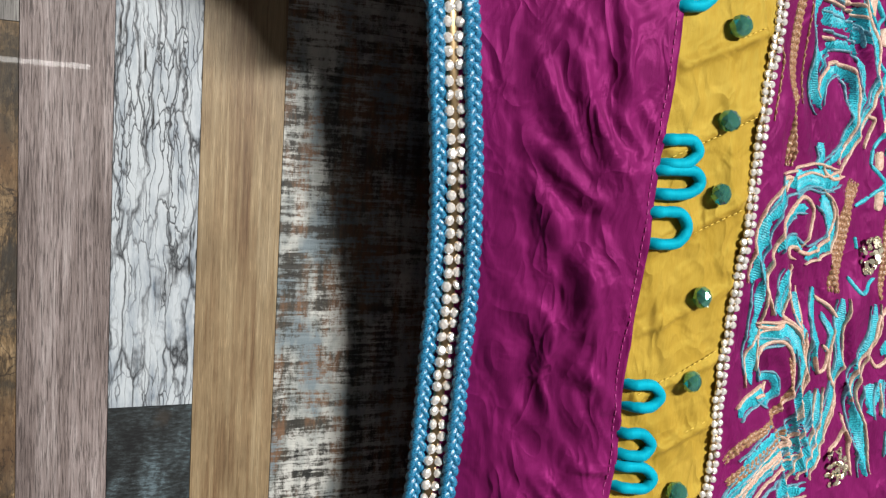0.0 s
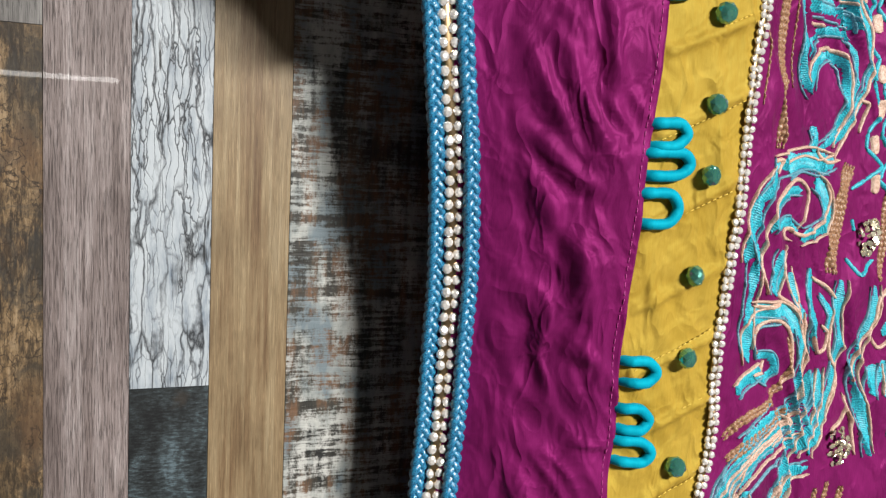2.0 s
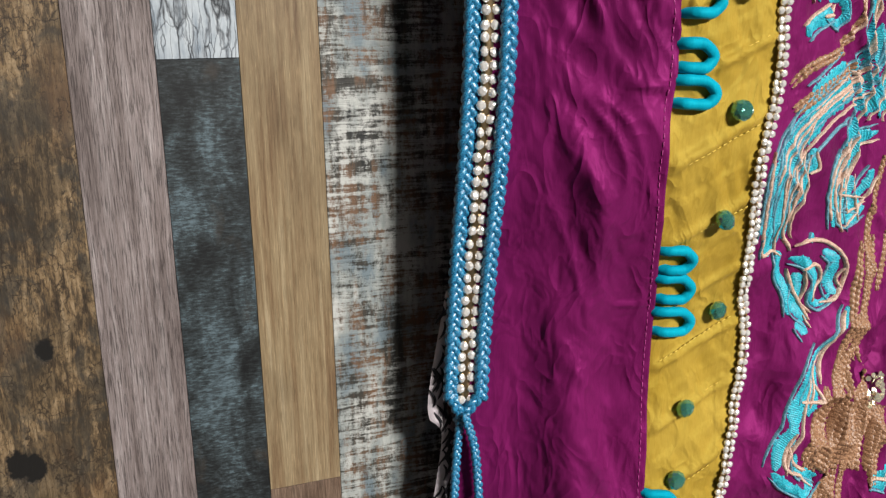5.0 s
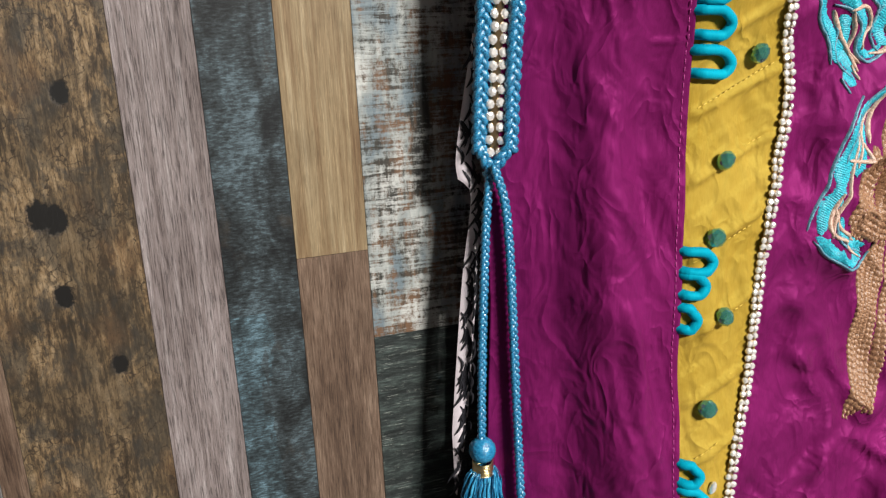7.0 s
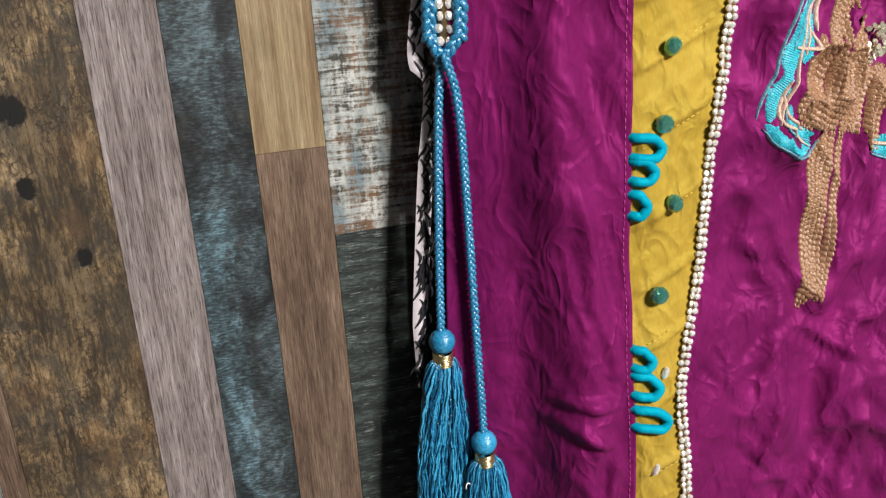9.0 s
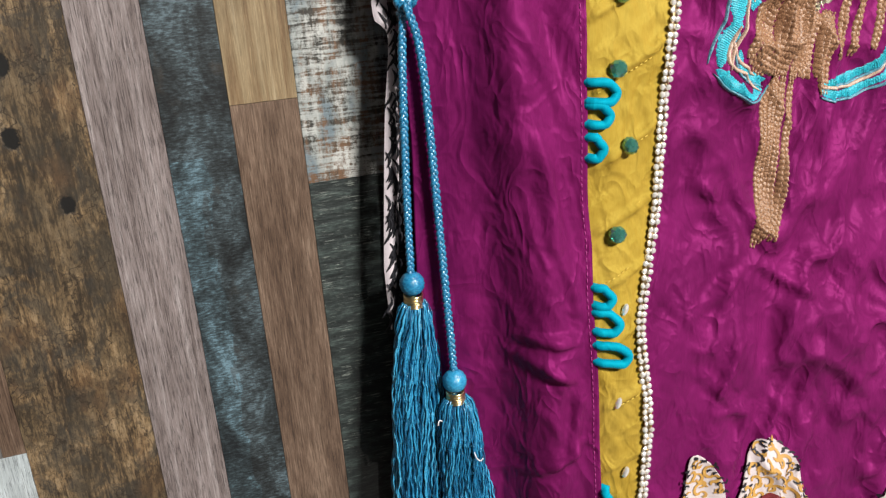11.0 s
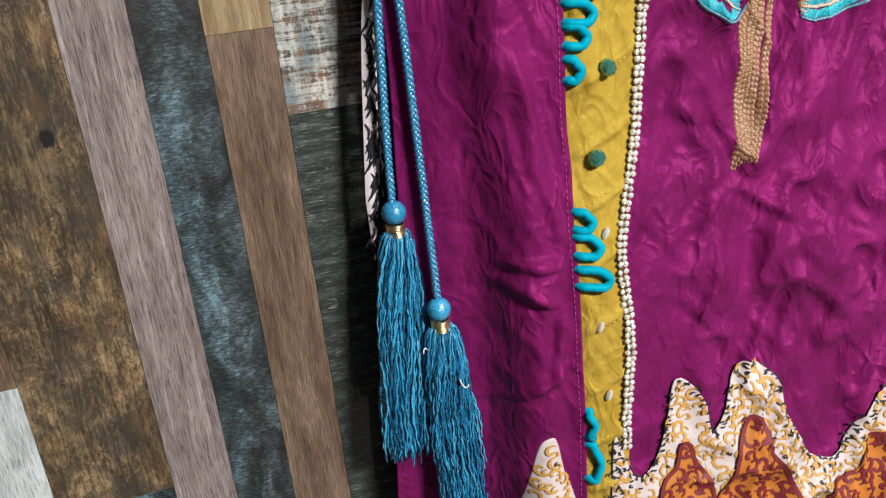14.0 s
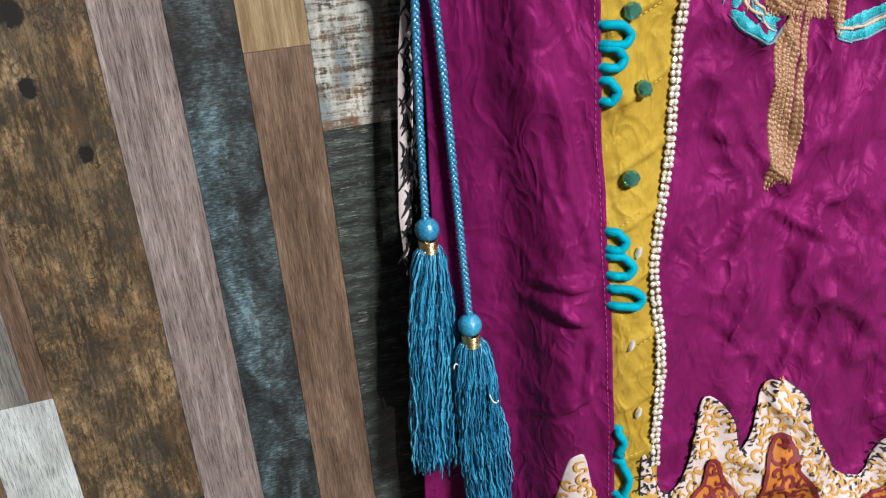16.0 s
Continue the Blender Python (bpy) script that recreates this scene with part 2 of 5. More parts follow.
    for kx, kz, r in knots:
        dx = calc(t, "DIVIDE", calc(t, "SUBTRACT", co.outputs[0], kx), r)
        dz = calc(t, "DIVIDE", calc(t, "SUBTRACT", co.outputs[2], kz), r * 1.35)
        d = calc(t, "SQRT", calc(t, "ADD", calc(t, "MULTIPLY", dx, dx), calc(t, "MULTIPLY", dz, dz)))
        near = calc(t, "MINIMUM", near, calc(t, "ADD", d, jag))
    hole = grey_ramp(t, near, 0.75, 1.15)
    halo = grey_ramp(t, near, 1.1, 3.2)
    base = mix(t, calc(t, "SUBTRACT", 1.0, halo), base, mix(t, 0.55, base, (0.03, 0.02, 0.012)))
    colour(t, b, mix(t, hole, (0.008, 0.007, 0.006), base))
    bump(t, b, calc(t, "ADD", calc(t, "MULTIPLY", grain, 0.6), calc(t, "MULTIPLY", hole, 0.6)), 0.45, 0.0008)
    return m


MAT_WHITE, MAT_BLACK, MAT_WORN, MAT_RIB = white_crackle_material(), black_wood_material(), weathered_material(), ribbed_black_material()


def fabric_material(name, dark, light, rough=0.55, sheen=0.35, weave=2600, rumple=0.5):
    m, t, b = nodes(name, rough, 0, 0.45)
    b.inputs["Specular Tint"].default_value = (*[min(1, 4.5 * c + 0.03) for c in light], 1)
    cloud = noise_tex(t, coords(t, (28, 28, 28)), 1, 5, 0.6)
    slub = noise_tex(t, coords(t, (1500, 1500, 120)), 1, 4, 0.6)
    colour(t, b, ramp_node(t, calc(t, "ADD", calc(t, "MULTIPLY", cloud, 0.65), calc(t, "MULTIPLY", slub, 0.35)), [(0.35, dark), (0.65, light)]))
    b.inputs["Sheen Weight"].default_value, b.inputs["Sheen Roughness"].default_value = sheen, 0.4
    b.inputs["Sheen Tint"].default_value = (*[min(1, 2.2 * c + 0.1) for c in light], 1)
    threads = noise_tex(t, coords(t, (1, 1, 1)), weave, 2, 0.5)
    crumple = noise_tex(t, coords(t, (75, 75, 48)), 1, 2, 0.5, 0.9)
    ridged = calc(t, "ABSOLUTE", calc(t, "SUBTRACT", noise_tex(t, coords(t, (60, 60, 36), (0, 0.5, 0)), 1, 1.5, 0.5, 0.9), 0.5))
    h = calc(t, "ADD", calc(t, "MULTIPLY", threads, 0.035), calc(t, "ADD", calc(t, "MULTIPLY", crumple, 0.5), calc(t, "MULTIPLY", ridged, -1.3)))
    bump(t, b, h, rumple, 0.0048)
    return m


MAT_MAGENTA = fabric_material("magenta_satin_cotton", (0.093, 0.0054, 0.050), (0.164, 0.0100, 0.088), 0.46, 0.0, 2600, 0.68)
MAT_MUSTARD = fabric_material("mustard_muslin", (0.285, 0.174, 0.019), (0.40, 0.264, 0.043), 0.6, 0.05, 2600, 0.75)


def thread_material(name, dark, light, rough=0.4, grain=1800, glint=0.5):
    m, t, b = nodes(name, rough, 0, glint)
    n = noise_tex(t, coords(t), grain, 3, 0.6)
    colour(t, b, ramp_node(t, n, [(0.36, dark), (0.62, light)]))
    bump(t, b, n, 0.5, 0.0004)
    return m


MAT_BRAID = thread_material("blue_viscose_braid", (0.003, 0.055, 0.13), (0.032, 0.27, 0.48), 0.27, 1500, 0.9)


def fringe_material():
    m, t, b = nodes("blue_viscose_fringe", 0.26, 0, 0.9)
    geo = t.nodes.new("ShaderNodeNewGeometry")
    twist = noise_tex(t, coords(t, (500, 500, 1100)), 1, 3, 0.6)
    f = calc(t, "ADD", calc(t, "MULTIPLY", geo.outputs["Random Per Island"], 0.45), calc(t, "MULTIPLY", twist, 0.55))
    colour(t, b, ramp_node(t, f, [(0.2, (0.001, 0.035, 0.085)), (0.47, (0.008, 0.14, 0.29)), (0.68, (0.035, 0.32, 0.55)), (0.85, (0.13, 0.50, 0.72))]))
    bump(t, b, twist, 0.8, 0.0006)
    return m


MAT_FRINGE = fringe_material()
MAT_PIPING = fabric_material("turquoise_cotton_piping", (0.0, 0.22, 0.33), (0.003, 0.34, 0.47), 0.6, 0.1, 2600, 0.25)
MAT_TURQ = thread_material("turquoise_embroidery_thread", (0.004, 0.17, 0.24), (0.03, 0.50, 0.60), 0.45, 1400)
MAT_PEACH = thread_material("peach_embroidery_cord", (0.34, 0.20, 0.14), (0.66, 0.47, 0.37), 0.45, 1400)
MAT_COPPER = thread_material("copper_metallic_thread", (0.15, 0.070, 0.036), (0.38, 0.21, 0.115), 0.36, 1300)
MAT_STEEL = thread_material("steel_blue_cord", (0.03, 0.14, 0.20), (0.16, 0.36, 0.44), 0.4, 1400)
MAT_STITCH = thread_material("yellow_sewing_thread", (0.5, 0.33, 0.03), (0.75, 0.55, 0.1), 0.5, 1500)
MAT_PINKSTITCH = thread_material("pink_sewing_thread", (0.30, 0.02, 0.16), (0.42, 0.06, 0.24), 0.5, 1500)
MAT_WHITETHREAD = thread_material("white_loose_thread", (0.6, 0.6, 0.6), (0.8, 0.8, 0.8), 0.6, 900)


def crystal_material(name, tint, rough, ior):
    m, t, b = nodes(name, rough)
    b.inputs["Base Color"].default_value = (*tint, 1)
    b.inputs["Transmission Weight"].default_value, b.inputs["IOR"].default_value = 0.55, ior
    b.inputs["Coat Weight"].default_value = 0.6
    return m


MAT_STONE = crystal_material("clear_rhinestone_glass", (0.93, 0.86, 0.80), 0.06, 1.6)
MAT_STONE.node_tree.nodes["Principled BSDF"].inputs["Transmission Weight"].default_value = 0.0
MAT_STONE.node_tree.nodes["Principled BSDF"].inputs["Metallic"].default_value = 0.62
MAT_STONE.node_tree.nodes["Principled BSDF"].inputs["Roughness"].default_value = 0.2
MAT_STONE.node_tree.nodes["Principled BSDF"].inputs["Base Color"].default_value = (1.0, 0.96, 0.91, 1)
MAT_BEAD = crystal_material("green_glass_bead", (0.13, 0.50, 0.40), 0.04, 1.65)
MAT_BEAD.node_tree.nodes["Principled BSDF"].inputs["Transmission Weight"].default_value = 0.65
MAT_BEAD.node_tree.nodes["Principled BSDF"].inputs["Metallic"].default_value = 0.4
MAT_SETTING = nodes("brass_stone_setting", 0.3, 1.0)[0]
MAT_SETTING.node_tree.nodes["Principled BSDF"].inputs["Base Color"].default_value = (0.34, 0.24, 0.13, 1)
MAT_GOLD = nodes("gold_wire", 0.28, 1.0)[0]
MAT_GOLD.node_tree.nodes["Principled BSDF"].inputs["Base Color"].default_value = (0.85, 0.68, 0.36, 1)
MAT_SEQUIN = nodes("champagne_sequin", 0.25, 0.8)[0]
MAT_SEQUIN.node_tree.nodes["Principled BSDF"].inputs["Base Color"].default_value = (0.78, 0.72, 0.55, 1)


def plain(name, c, rough=0.65):
    m, t, b = nodes(name, rough)
    n = noise_tex(t, coords(t), 260, 5, 0.6)
    colour(t, b, ramp_node(t, n, [(0.3, tuple(0.85 * v for v in c)), (0.7, c)]))
    bump(t, b, noise_tex(t, coords(t), 1700, 2), 0.2, 0.0004)
    return m


MAT_PRINT_WHITE = plain("ivory_printed_cotton", (0.56, 0.48, 0.475))
MAT_PRINT_GOLD = plain("ochre_print", (0.50, 0.27, 0.06))
MAT_PRINT_ORANGE = plain("burnt_orange_print", (0.45, 0.145, 0.018))
MAT_PRINT_RED = plain("maroon_print", (0.16, 0.012, 0.018))
MAT_PRINT_BLACK = plain("black_print", (0.012, 0.011, 0.016))
# greys of the unseen room, chosen for how much light they bounce
MAT_ROOM = plain("unseen_room_grey", (0.13, 0.125, 0.12), 0.85)
MAT_FLOOR = plain("unseen_floor_grey", (0.12, 0.115, 0.11), 0.5)
MAT_LINING = plain("ivory_lining_cotton", (0.62, 0.55, 0.58))


# ---- building helpers ----
def thing(name, label, category, kind="", group=""):
    return tagged(new(name), label, category, group, kind)


def mesh_part(name, verts, faces, material, parent=None, label="", smooth=True):
    me = bpy.data.meshes.new(name)
    me.from_pydata([tuple(v) for v in verts], [], faces)
    me.materials.append(material)
    if smooth:
        me.polygons.foreach_set("use_smooth", [True] * len(me.polygons))
    me.update()
    ob = new(name, me)
    ob.parent = parent
    return tagged(ob, label)


def shared_part(name, me, parent, m):
    ob = new(name, me)
    ob.parent = parent
    ob.matrix_basis = m
    return ob


def bm_mesh(name, bm, material, smooth=False):
    me = bpy.data.meshes.new(name)
    bm.to_mesh(me)
    bm.free()
    me.materials.append(material)
    if smooth:
        me.polygons.foreach_set("use_smooth", [True] * len(me.polygons))
    return me


def box_mesh(name, size, material, bevel=0.0):
    bm = bmesh.new()
    bmesh.ops.create_cube(bm, size=1, matrix=Matrix.Diagonal((*size, 1)))
    if bevel:
        bmesh.ops.bevel(bm, geom=bm.edges[:], offset=bevel, segments=1, affect="EDGES")
    return bm_mesh(name, bm, material)


def spline(points, step):
    """A smooth line through the points, in steps of about that length."""
    p = np.array(points, float)
    q = np.vstack([2 * p[0] - p[1], p, 2 * p[-1] - p[-2]])
    out = []
    for i in range(len(p) - 1):
        a, b, c, d = q[i:i + 4]
        n = max(2, int(np.linalg.norm(c - b) / step) + 1)
        for s in np.arange(n) / n:
            out.append(0.5 * (2 * b + (c - a) * s + (2 * a - 5 * b + 4 * c - d) * s * s + (3 * b - a - 3 * c + d) * s ** 3))
    out.append(p[-1])
    out = np.array(out)
    length = np.r_[0, np.cumsum(np.linalg.norm(np.diff(out, axis=0), axis=1))]
    even = np.linspace(0, length[-1], max(3, int(length[-1] / step) + 1))
    return np.stack([np.interp(even, length, out[:, k]) for k in range(out.shape[1])], 1)


def tube(points, radius, sides=8, flat=1.0):
    """Vertices and faces of a tube along 3D points; radius a number or one for each point."""
    p = np.array(points, float)
    r = np.broadcast_to(radius, len(p))
    tan = np.gradient(p, axis=0)
    tan /= np.linalg.norm(tan, axis=1)[:, None] + 1e-12
    out_way = np.array([0.0, -1.0, 0.0])
    verts, faces = [], []
    for i in range(len(p)):
        side = np.cross(tan[i], out_way)
        side /= np.linalg.norm(side) + 1e-9
        up = np.cross(side, tan[i])
        for k in range(sides):
            a = 2 * math.pi * k / sides
            verts.append(p[i] + r[i] * (math.cos(a) * side + flat * math.sin(a) * up))
    for i in range(len(p) - 1):
        for k in range(sides):
            k2 = (k + 1) % sides
            faces.append((i * sides + k, i * sides + k2, (i + 1) * sides + k2, (i + 1) * sides + k))
    faces.append(tuple(range(sides - 1, -1, -1)))
    faces.append(tuple((len(p) - 1) * sides + k for k in range(sides)))
    return verts, faces


def gather(pieces):
    verts, faces = [], []
    for v, f in pieces:
        n = len(verts)
        verts += list(v)
        faces += [tuple(i + n for i in q) for q in f]
    return verts, faces


# ---- the hanging dress: its surface ----
def step_curve(a, b, v):
    s = np.clip((v - a) / (b - a), 0, 1)
    return s * s * (3 - 2 * s)


def ramp(v, knots):
    out = np.full(np.shape(v), knots[0][1], float)
    for (a, p), (b, q) in zip(knots, knots[1:]):
        out = out + (q - p) * step_curve(a, b, np.asarray(v, float))
    return out


def hang(x, z):
    """Depth y of the smooth cloth at x, z."""
    left = ramp(z, ((1.15, .388), (1.35, .378), (1.52, .352)))
    mid = ramp(z, ((.75, .312), (.95, .326), (1.08, .345), (1.2, .354), (1.3, .333), (1.5, .322)))
    right = ramp(z, ((.75, .305), (.95, .322), (1.08, .342), (1.3, .354), (1.5, .356)))
    a, b = step_curve(-.015, .10, x), step_curve(.125, .24, x)
    return left + (mid - left) * a + (right - mid) * b


LATTICE = np.random.RandomState(5).rand(256, 256)


def ripple(u, v, seed=0):
    """Smooth value noise, -1 to 1."""
    u, v = np.asarray(u, float) + 17.3 * seed, np.asarray(v, float) + 9.1 * seed
    iu, iv = np.floor(u).astype(int), np.floor(v).astype(int)
    fu, fv = u - iu, v - iv
    fu, fv = fu * fu * fu * (fu * (6 * fu - 15) + 10), fv * fv * fv * (fv * (6 * fv - 15) + 10)
    g = lambda i, j: LATTICE[i % 256, j % 256]
    return 2 * ((g(iu, iv) * (1 - fu) + g(iu + 1, iv) * fu) * (1 - fv) + (g(iu, iv + 1) * (1 - fu) + g(iu + 1, iv + 1) * fu) * fv) - 1


def line_bow(z):
    """How far the trimmed edge swings out along its length."""
    return ramp(z, ((1.10, 0.0), (1.36, 0.006), (1.54, 0.0)))


# single sharp creases: two ends (x, z), height, half width
CREASES_TOP = [
    (0.024, 1.521, 0.054, 1.465, 0.0042, 0.0045),
    (0.020, 1.479, 0.073, 1.437, 0.0036, 0.0040),
    (0.037, 1.459, 0.053, 1.418, 0.0040, 0.0050),
    (0.061, 1.426, 0.069, 1.382, 0.0034, 0.0040),
    (0.040, 1.361, 0.067, 1.397, 0.0030, 0.0040),
    (0.045, 1.511, 0.069, 1.458, 0.0036, 0.0040),
    (0.066, 1.523, 0.074, 1.468, 0.0030, 0.0040),
    (0.029, 1.412, 0.051, 1.383, 0.0032, 0.0050),
    (0.037, 1.326, 0.066, 1.248, 0.0034, 0.0050),
    (0.065, 1.374, 0.082, 1.352, 0.0036, 0.0040),
    (0.066, 1.328, 0.085, 1.324, 0.0030, 0.0040),
]
CREASES_MIDDLE = [
    (0.029, 1.284, 0.046, 1.192, 0.0040, 0.0060),
    (0.073, 1.223, 0.095, 1.225, 0.0034, 0.0040),
    (0.058, 1.159, 0.084, 1.102, 0.0034, 0.0050),
    (0.075, 1.239, 0.093, 1.239, 0.0030, 0.0040),
    (0.122, 1.017, 0.154, 0.973, 0.0034, 0.0040),
    (0.044, 0.993, 0.081, 0.984, 0.0040, 0.0050),
    (0.072, 1.035, 0.080, 0.996, 0.0036, 0.0040),
]
CREASES_LOW = [
    (0.185, 1.015, 0.139, 0.986, 0.0036, 0.0040),
    (0.188, 1.016, 0.232, 0.982, 0.0036, 0.0040),
    (0.041, 0.983, 0.076, 0.963, 0.0044, 0.0040),
    (0.078, 0.965, 0.070, 0.910, 0.0042, 0.0040),
    (0.041, 0.902, 0.081, 0.929, 0.0036, 0.0040),
    (0.148, 1.066, 0.175, 1.047, 0.0032, 0.0050),
    (0.220, 0.960, 0.269, 0.914, 0.0030, 0.0050),
    (0.145, 0.958, 0.179, 0.921, 0.0030, 0.0040),
    (0.062, 1.104, 0.072, 1.032, 0.0034, 0.0050),
]


def crease(x, z, row):
    ax, az, bx, bz, height, wide = row
    if z.max() < min(az, bz) or z.min() > max(az, bz) or x.max() < min(ax, bx) - 0.015 or x.min() > max(ax, bx) + 0.015:
        return 0.0
    dx, dz = bx - ax, bz - az
    n = dx * dx + dz * dz
    s = ((x - ax) * dx + (z - az) * dz) / n
    side = ((x - ax) * dz - (z - az) * dx) / math.sqrt(n) + 0.0018 * ripple(s * 3.0, 0 * s, int(ax * 1000) % 37)
    taper = np.clip(1 - (2 * s - 1) ** 2, 0, 1) ** 0.7 * (s > 0) * (s < 1)
    return height * taper * (np.exp(-(side / wide) ** 2) - 0.45 * np.exp(-((side - 1.5 * wide) / wide) ** 2))


def folds(x, z):
    """Creases and soft folds, metres towards the viewer."""
    x, z = np.asarray(x, float), np.asarray(z, float)
    wx = x + 0.0045 * ripple(x * 30, z * 30, 1)
    wz = z + 0.012 * ripple(x * 22, z * 22, 2)
    upper = step_curve(1.16, 1.32, z)
    slant = (wx * 0.86 + wz * 0.42) * 62
    along = (-wx * 0.42 + wz * 0.86) * 16
    d = (0.3 + 0.7 * upper) * 0.0036 * (1 - 2 * np.abs(ripple(slant * 0.85, along * 0.7, 3)))
    d = d + 0.0027 * (1 - 2 * np.abs(ripple(slant * 1.9, along * 1.7, 4))) * (0.5 + 0.5 * upper)
    d = d * (0.45 + 0.75 * step_curve(-0.35, 0.45, ripple(x * 13 + 3, z * 13, 12)))
    low = 1 - upper
    side = step_curve(0.115, 0.085, x)
    d = d + low * side * 0.0110 * np.sin((x + 0.006 * ripple(z * 9, x * 0, 6)) * 105 + 2.08)
    d = d + low * 0.0030 * ripple(wx * 24, wz * 11, 7) + low * (1 - 0.5 * side) * 0.0030 * (1 - 2 * np.abs(ripple((wx + 0.55 * wz) * 42, (wz - wx) * 14, 8)))
    d = d + low * (1 - side) * (0.0030 * ripple(wx * 60, wz * 40, 14) + 0.0058 * (1 - 2 * np.abs(ripple((wx - 0.4 * wz) * 60, (wz + 0.4 * wx) * 28, 15))))
    for row in CREASES_TOP + CREASES_MIDDLE + CREASES_LOW:
        d = d + 1.45 * crease(x, z, row)
    calm = 1 - 0.75 * step_curve(.066, .088, x) * step_curve(.17, .14, x)
    return d * calm * step_curve(.024, .052, x - line_bow(z)) * 0.8


def cloth(x, z, proud=0.0):
    return np.stack([np.asarray(x, float) + 0 * np.asarray(z, float), hang(x, z) - folds(x, z) - proud, np.asarray(z, float) + 0 * np.asarray(x, float)], -1)


def line_x(points, z):
    p = np.array(sorted(points, key=lambda q: q[1]))
    return np.interp(z, p[:, 1], p[:, 0])


TRIM = [(-0.0002, 1.5320), (0.0009, 1.5182), (0.0038, 1.4906), (0.0088, 1.4576), (0.0127, 1.4228), (0.0147, 1.3915), (0.0144, 1.3430), (0.0124, 1.3000), (0.0102, 1.2570), (0.0082, 1.2040), (0.0072, 1.1760)]
TIE = (0.0060, 1.1705)
PLACKET_LEFT = [(0.0933, 1.5520), (0.0921, 1.5237), (0.0904, 1.4855), (0.0879, 1.4466), (0.0872, 1.4090), (0.0850, 1.3754), (0.0865, 1.3417), (0.0848, 1.2963), (0.0894, 1.2531), (0.0941, 1.2048), (0.0897, 1.1087), (0.0886, 1.0597), (0.0887, 1.0370), (0.0860, 1.0017), (0.0855, 0.9389), (0.0849, 0.8867), (0.0824, 0.8312)]
PLACKET_RIGHT = [(0.1471, 1.5606), (0.1453, 1.5304), (0.1406, 1.4920), (0.1403, 1.4537), (0.1388, 1.4196), (0.1380, 1.3928), (0.1373, 1.3580), (0.1390, 1.3250), (0.1332, 1.2890), (0.1406, 1.2466), (0.1440, 1.2162), (0.1477, 1.2013), (0.1426, 1.1587), (0.1348, 1.1174), (0.1269, 1.0498), (0.1136, 1.0012), (0.1112, 0.9761), (0.1130, 0.9327), (0.1094, 0.8962), (0.1072, 0.8640)]
STRING_1 = [(0.0060, 1.1705), (0.0030, 1.1411), (-0.0003, 1.0826), (-0.0022, 1.0320)]
STRING_2 = [(0.0060, 1.1705), (0.0112, 1.1461), (0.0130, 1.0819), (0.0145, 0.9715)]
TASSEL_1 = [(-0.0022, 1.0198), (-0.0150, 0.8616)]
TASSEL_2 = [(0.0145, 0.9605), (0.0173, 0.8153)]
LINING = [(0.0008, 1.2302), (-0.0053, 1.1677), (0.0015, 1.1552), (-0.0039, 1.1131), (-0.0086, 1.0681), (-0.0132, 1.0201), (-0.0159, 0.9898)]
BEADS = [(0.1198, 1.5200), (0.1188, 1.4810), (0.1196, 1.4500), (0.1172, 1.4050), (0.1180, 1.3670), (0.1180, 1.3150), (0.1178, 1.2650), (0.1290, 1.2155), (0.1125, 1.1670), (0.1070, 1.1305), (0.1118, 1.0905), (0.1022, 1.0435)]
DROPS = [(0.0957, 0.9481), (0.0988, 0.9035), (0.1027, 1.0021)]
SCALLOP_LEFT = [(0.044, 0.8226), (0.053, 0.8597), (0.0576, 0.8758), (0.0652, 0.8796), (0.0693, 0.8726), (0.0679, 0.8626), (0.0745, 0.8436), (0.0779, 0.8236)]
SCALLOP_RIGHT = [(0.095, 0.8227), (0.0997, 0.8728), (0.102, 0.8741), (0.1127, 0.8447), (0.1271, 0.8531), (0.1363, 0.8817), (0.1408, 0.9005), (0.1474, 0.9019), (0.1561, 0.8921), (0.1623, 0.877), (0.1617, 0.8595), (0.1733, 0.8743), (0.1783, 0.8868), (0.1875, 0.902), (0.1974, 0.9008), (0.2127, 0.8844), (0.2153, 0.8661), (0.2296, 0.8384), (0.2406, 0.8229), (0.2565, 0.8224), (0.27, 0.8413), (0.2919, 0.864), (0.3258, 0.8613), (0.3567, 0.8236)]
FLOWERS = [(0.2565, 1.5560), (0.2531, 1.4214), (0.2431, 1.3062), (0.2306, 1.1594)]
INNER = [[(0.1252, 0.813), (0.1302, 0.8361), (0.1399, 0.8453), (0.1433, 0.8595), (0.1491, 0.8587), (0.1525, 0.8459), (0.1608, 0.8315), (0.1673, 0.8006)],
         [(0.1612, 0.8022), (0.1759, 0.8318), (0.1805, 0.8509), (0.191, 0.8689), (0.2008, 0.8598), (0.2037, 0.841), (0.2167, 0.8213), (0.2301, 0.7829)],
         [(0.2439, 0.7784), (0.2512, 0.8027), (0.2682, 0.8103), (0.2748, 0.8233), (0.2925, 0.8287), (0.3276, 0.8145), (0.3563, 0.7396)]]
LOOPS = [
    ((0.0891, 1.5333), (0.0901, 1.5262), (0.1066, 1.5319)),
    ((0.0891, 1.4704), (0.0903, 1.4620), (0.1063, 1.4672)),
    ((0.0876, 1.4581), (0.0889, 1.4491), (0.1098, 1.4546)),
    ((0.0872, 1.4409), (0.0886, 1.4280), (0.1058, 1.4350)),
    ((0.0873, 1.3651), (0.0883, 1.3573), (0.1043, 1.3605)),
    ((0.0867, 1.3431), (0.0878, 1.3351), (0.1030, 1.3380)),
    ((0.0865, 1.3281), (0.0875, 1.3201), (0.1051, 1.3226)),
    ((0.0907, 1.2511), (0.0933, 1.2419), (0.1083, 1.2450)),
    ((0.0918, 1.2369), (0.0946, 1.2264), (0.1112, 1.2296)),
]
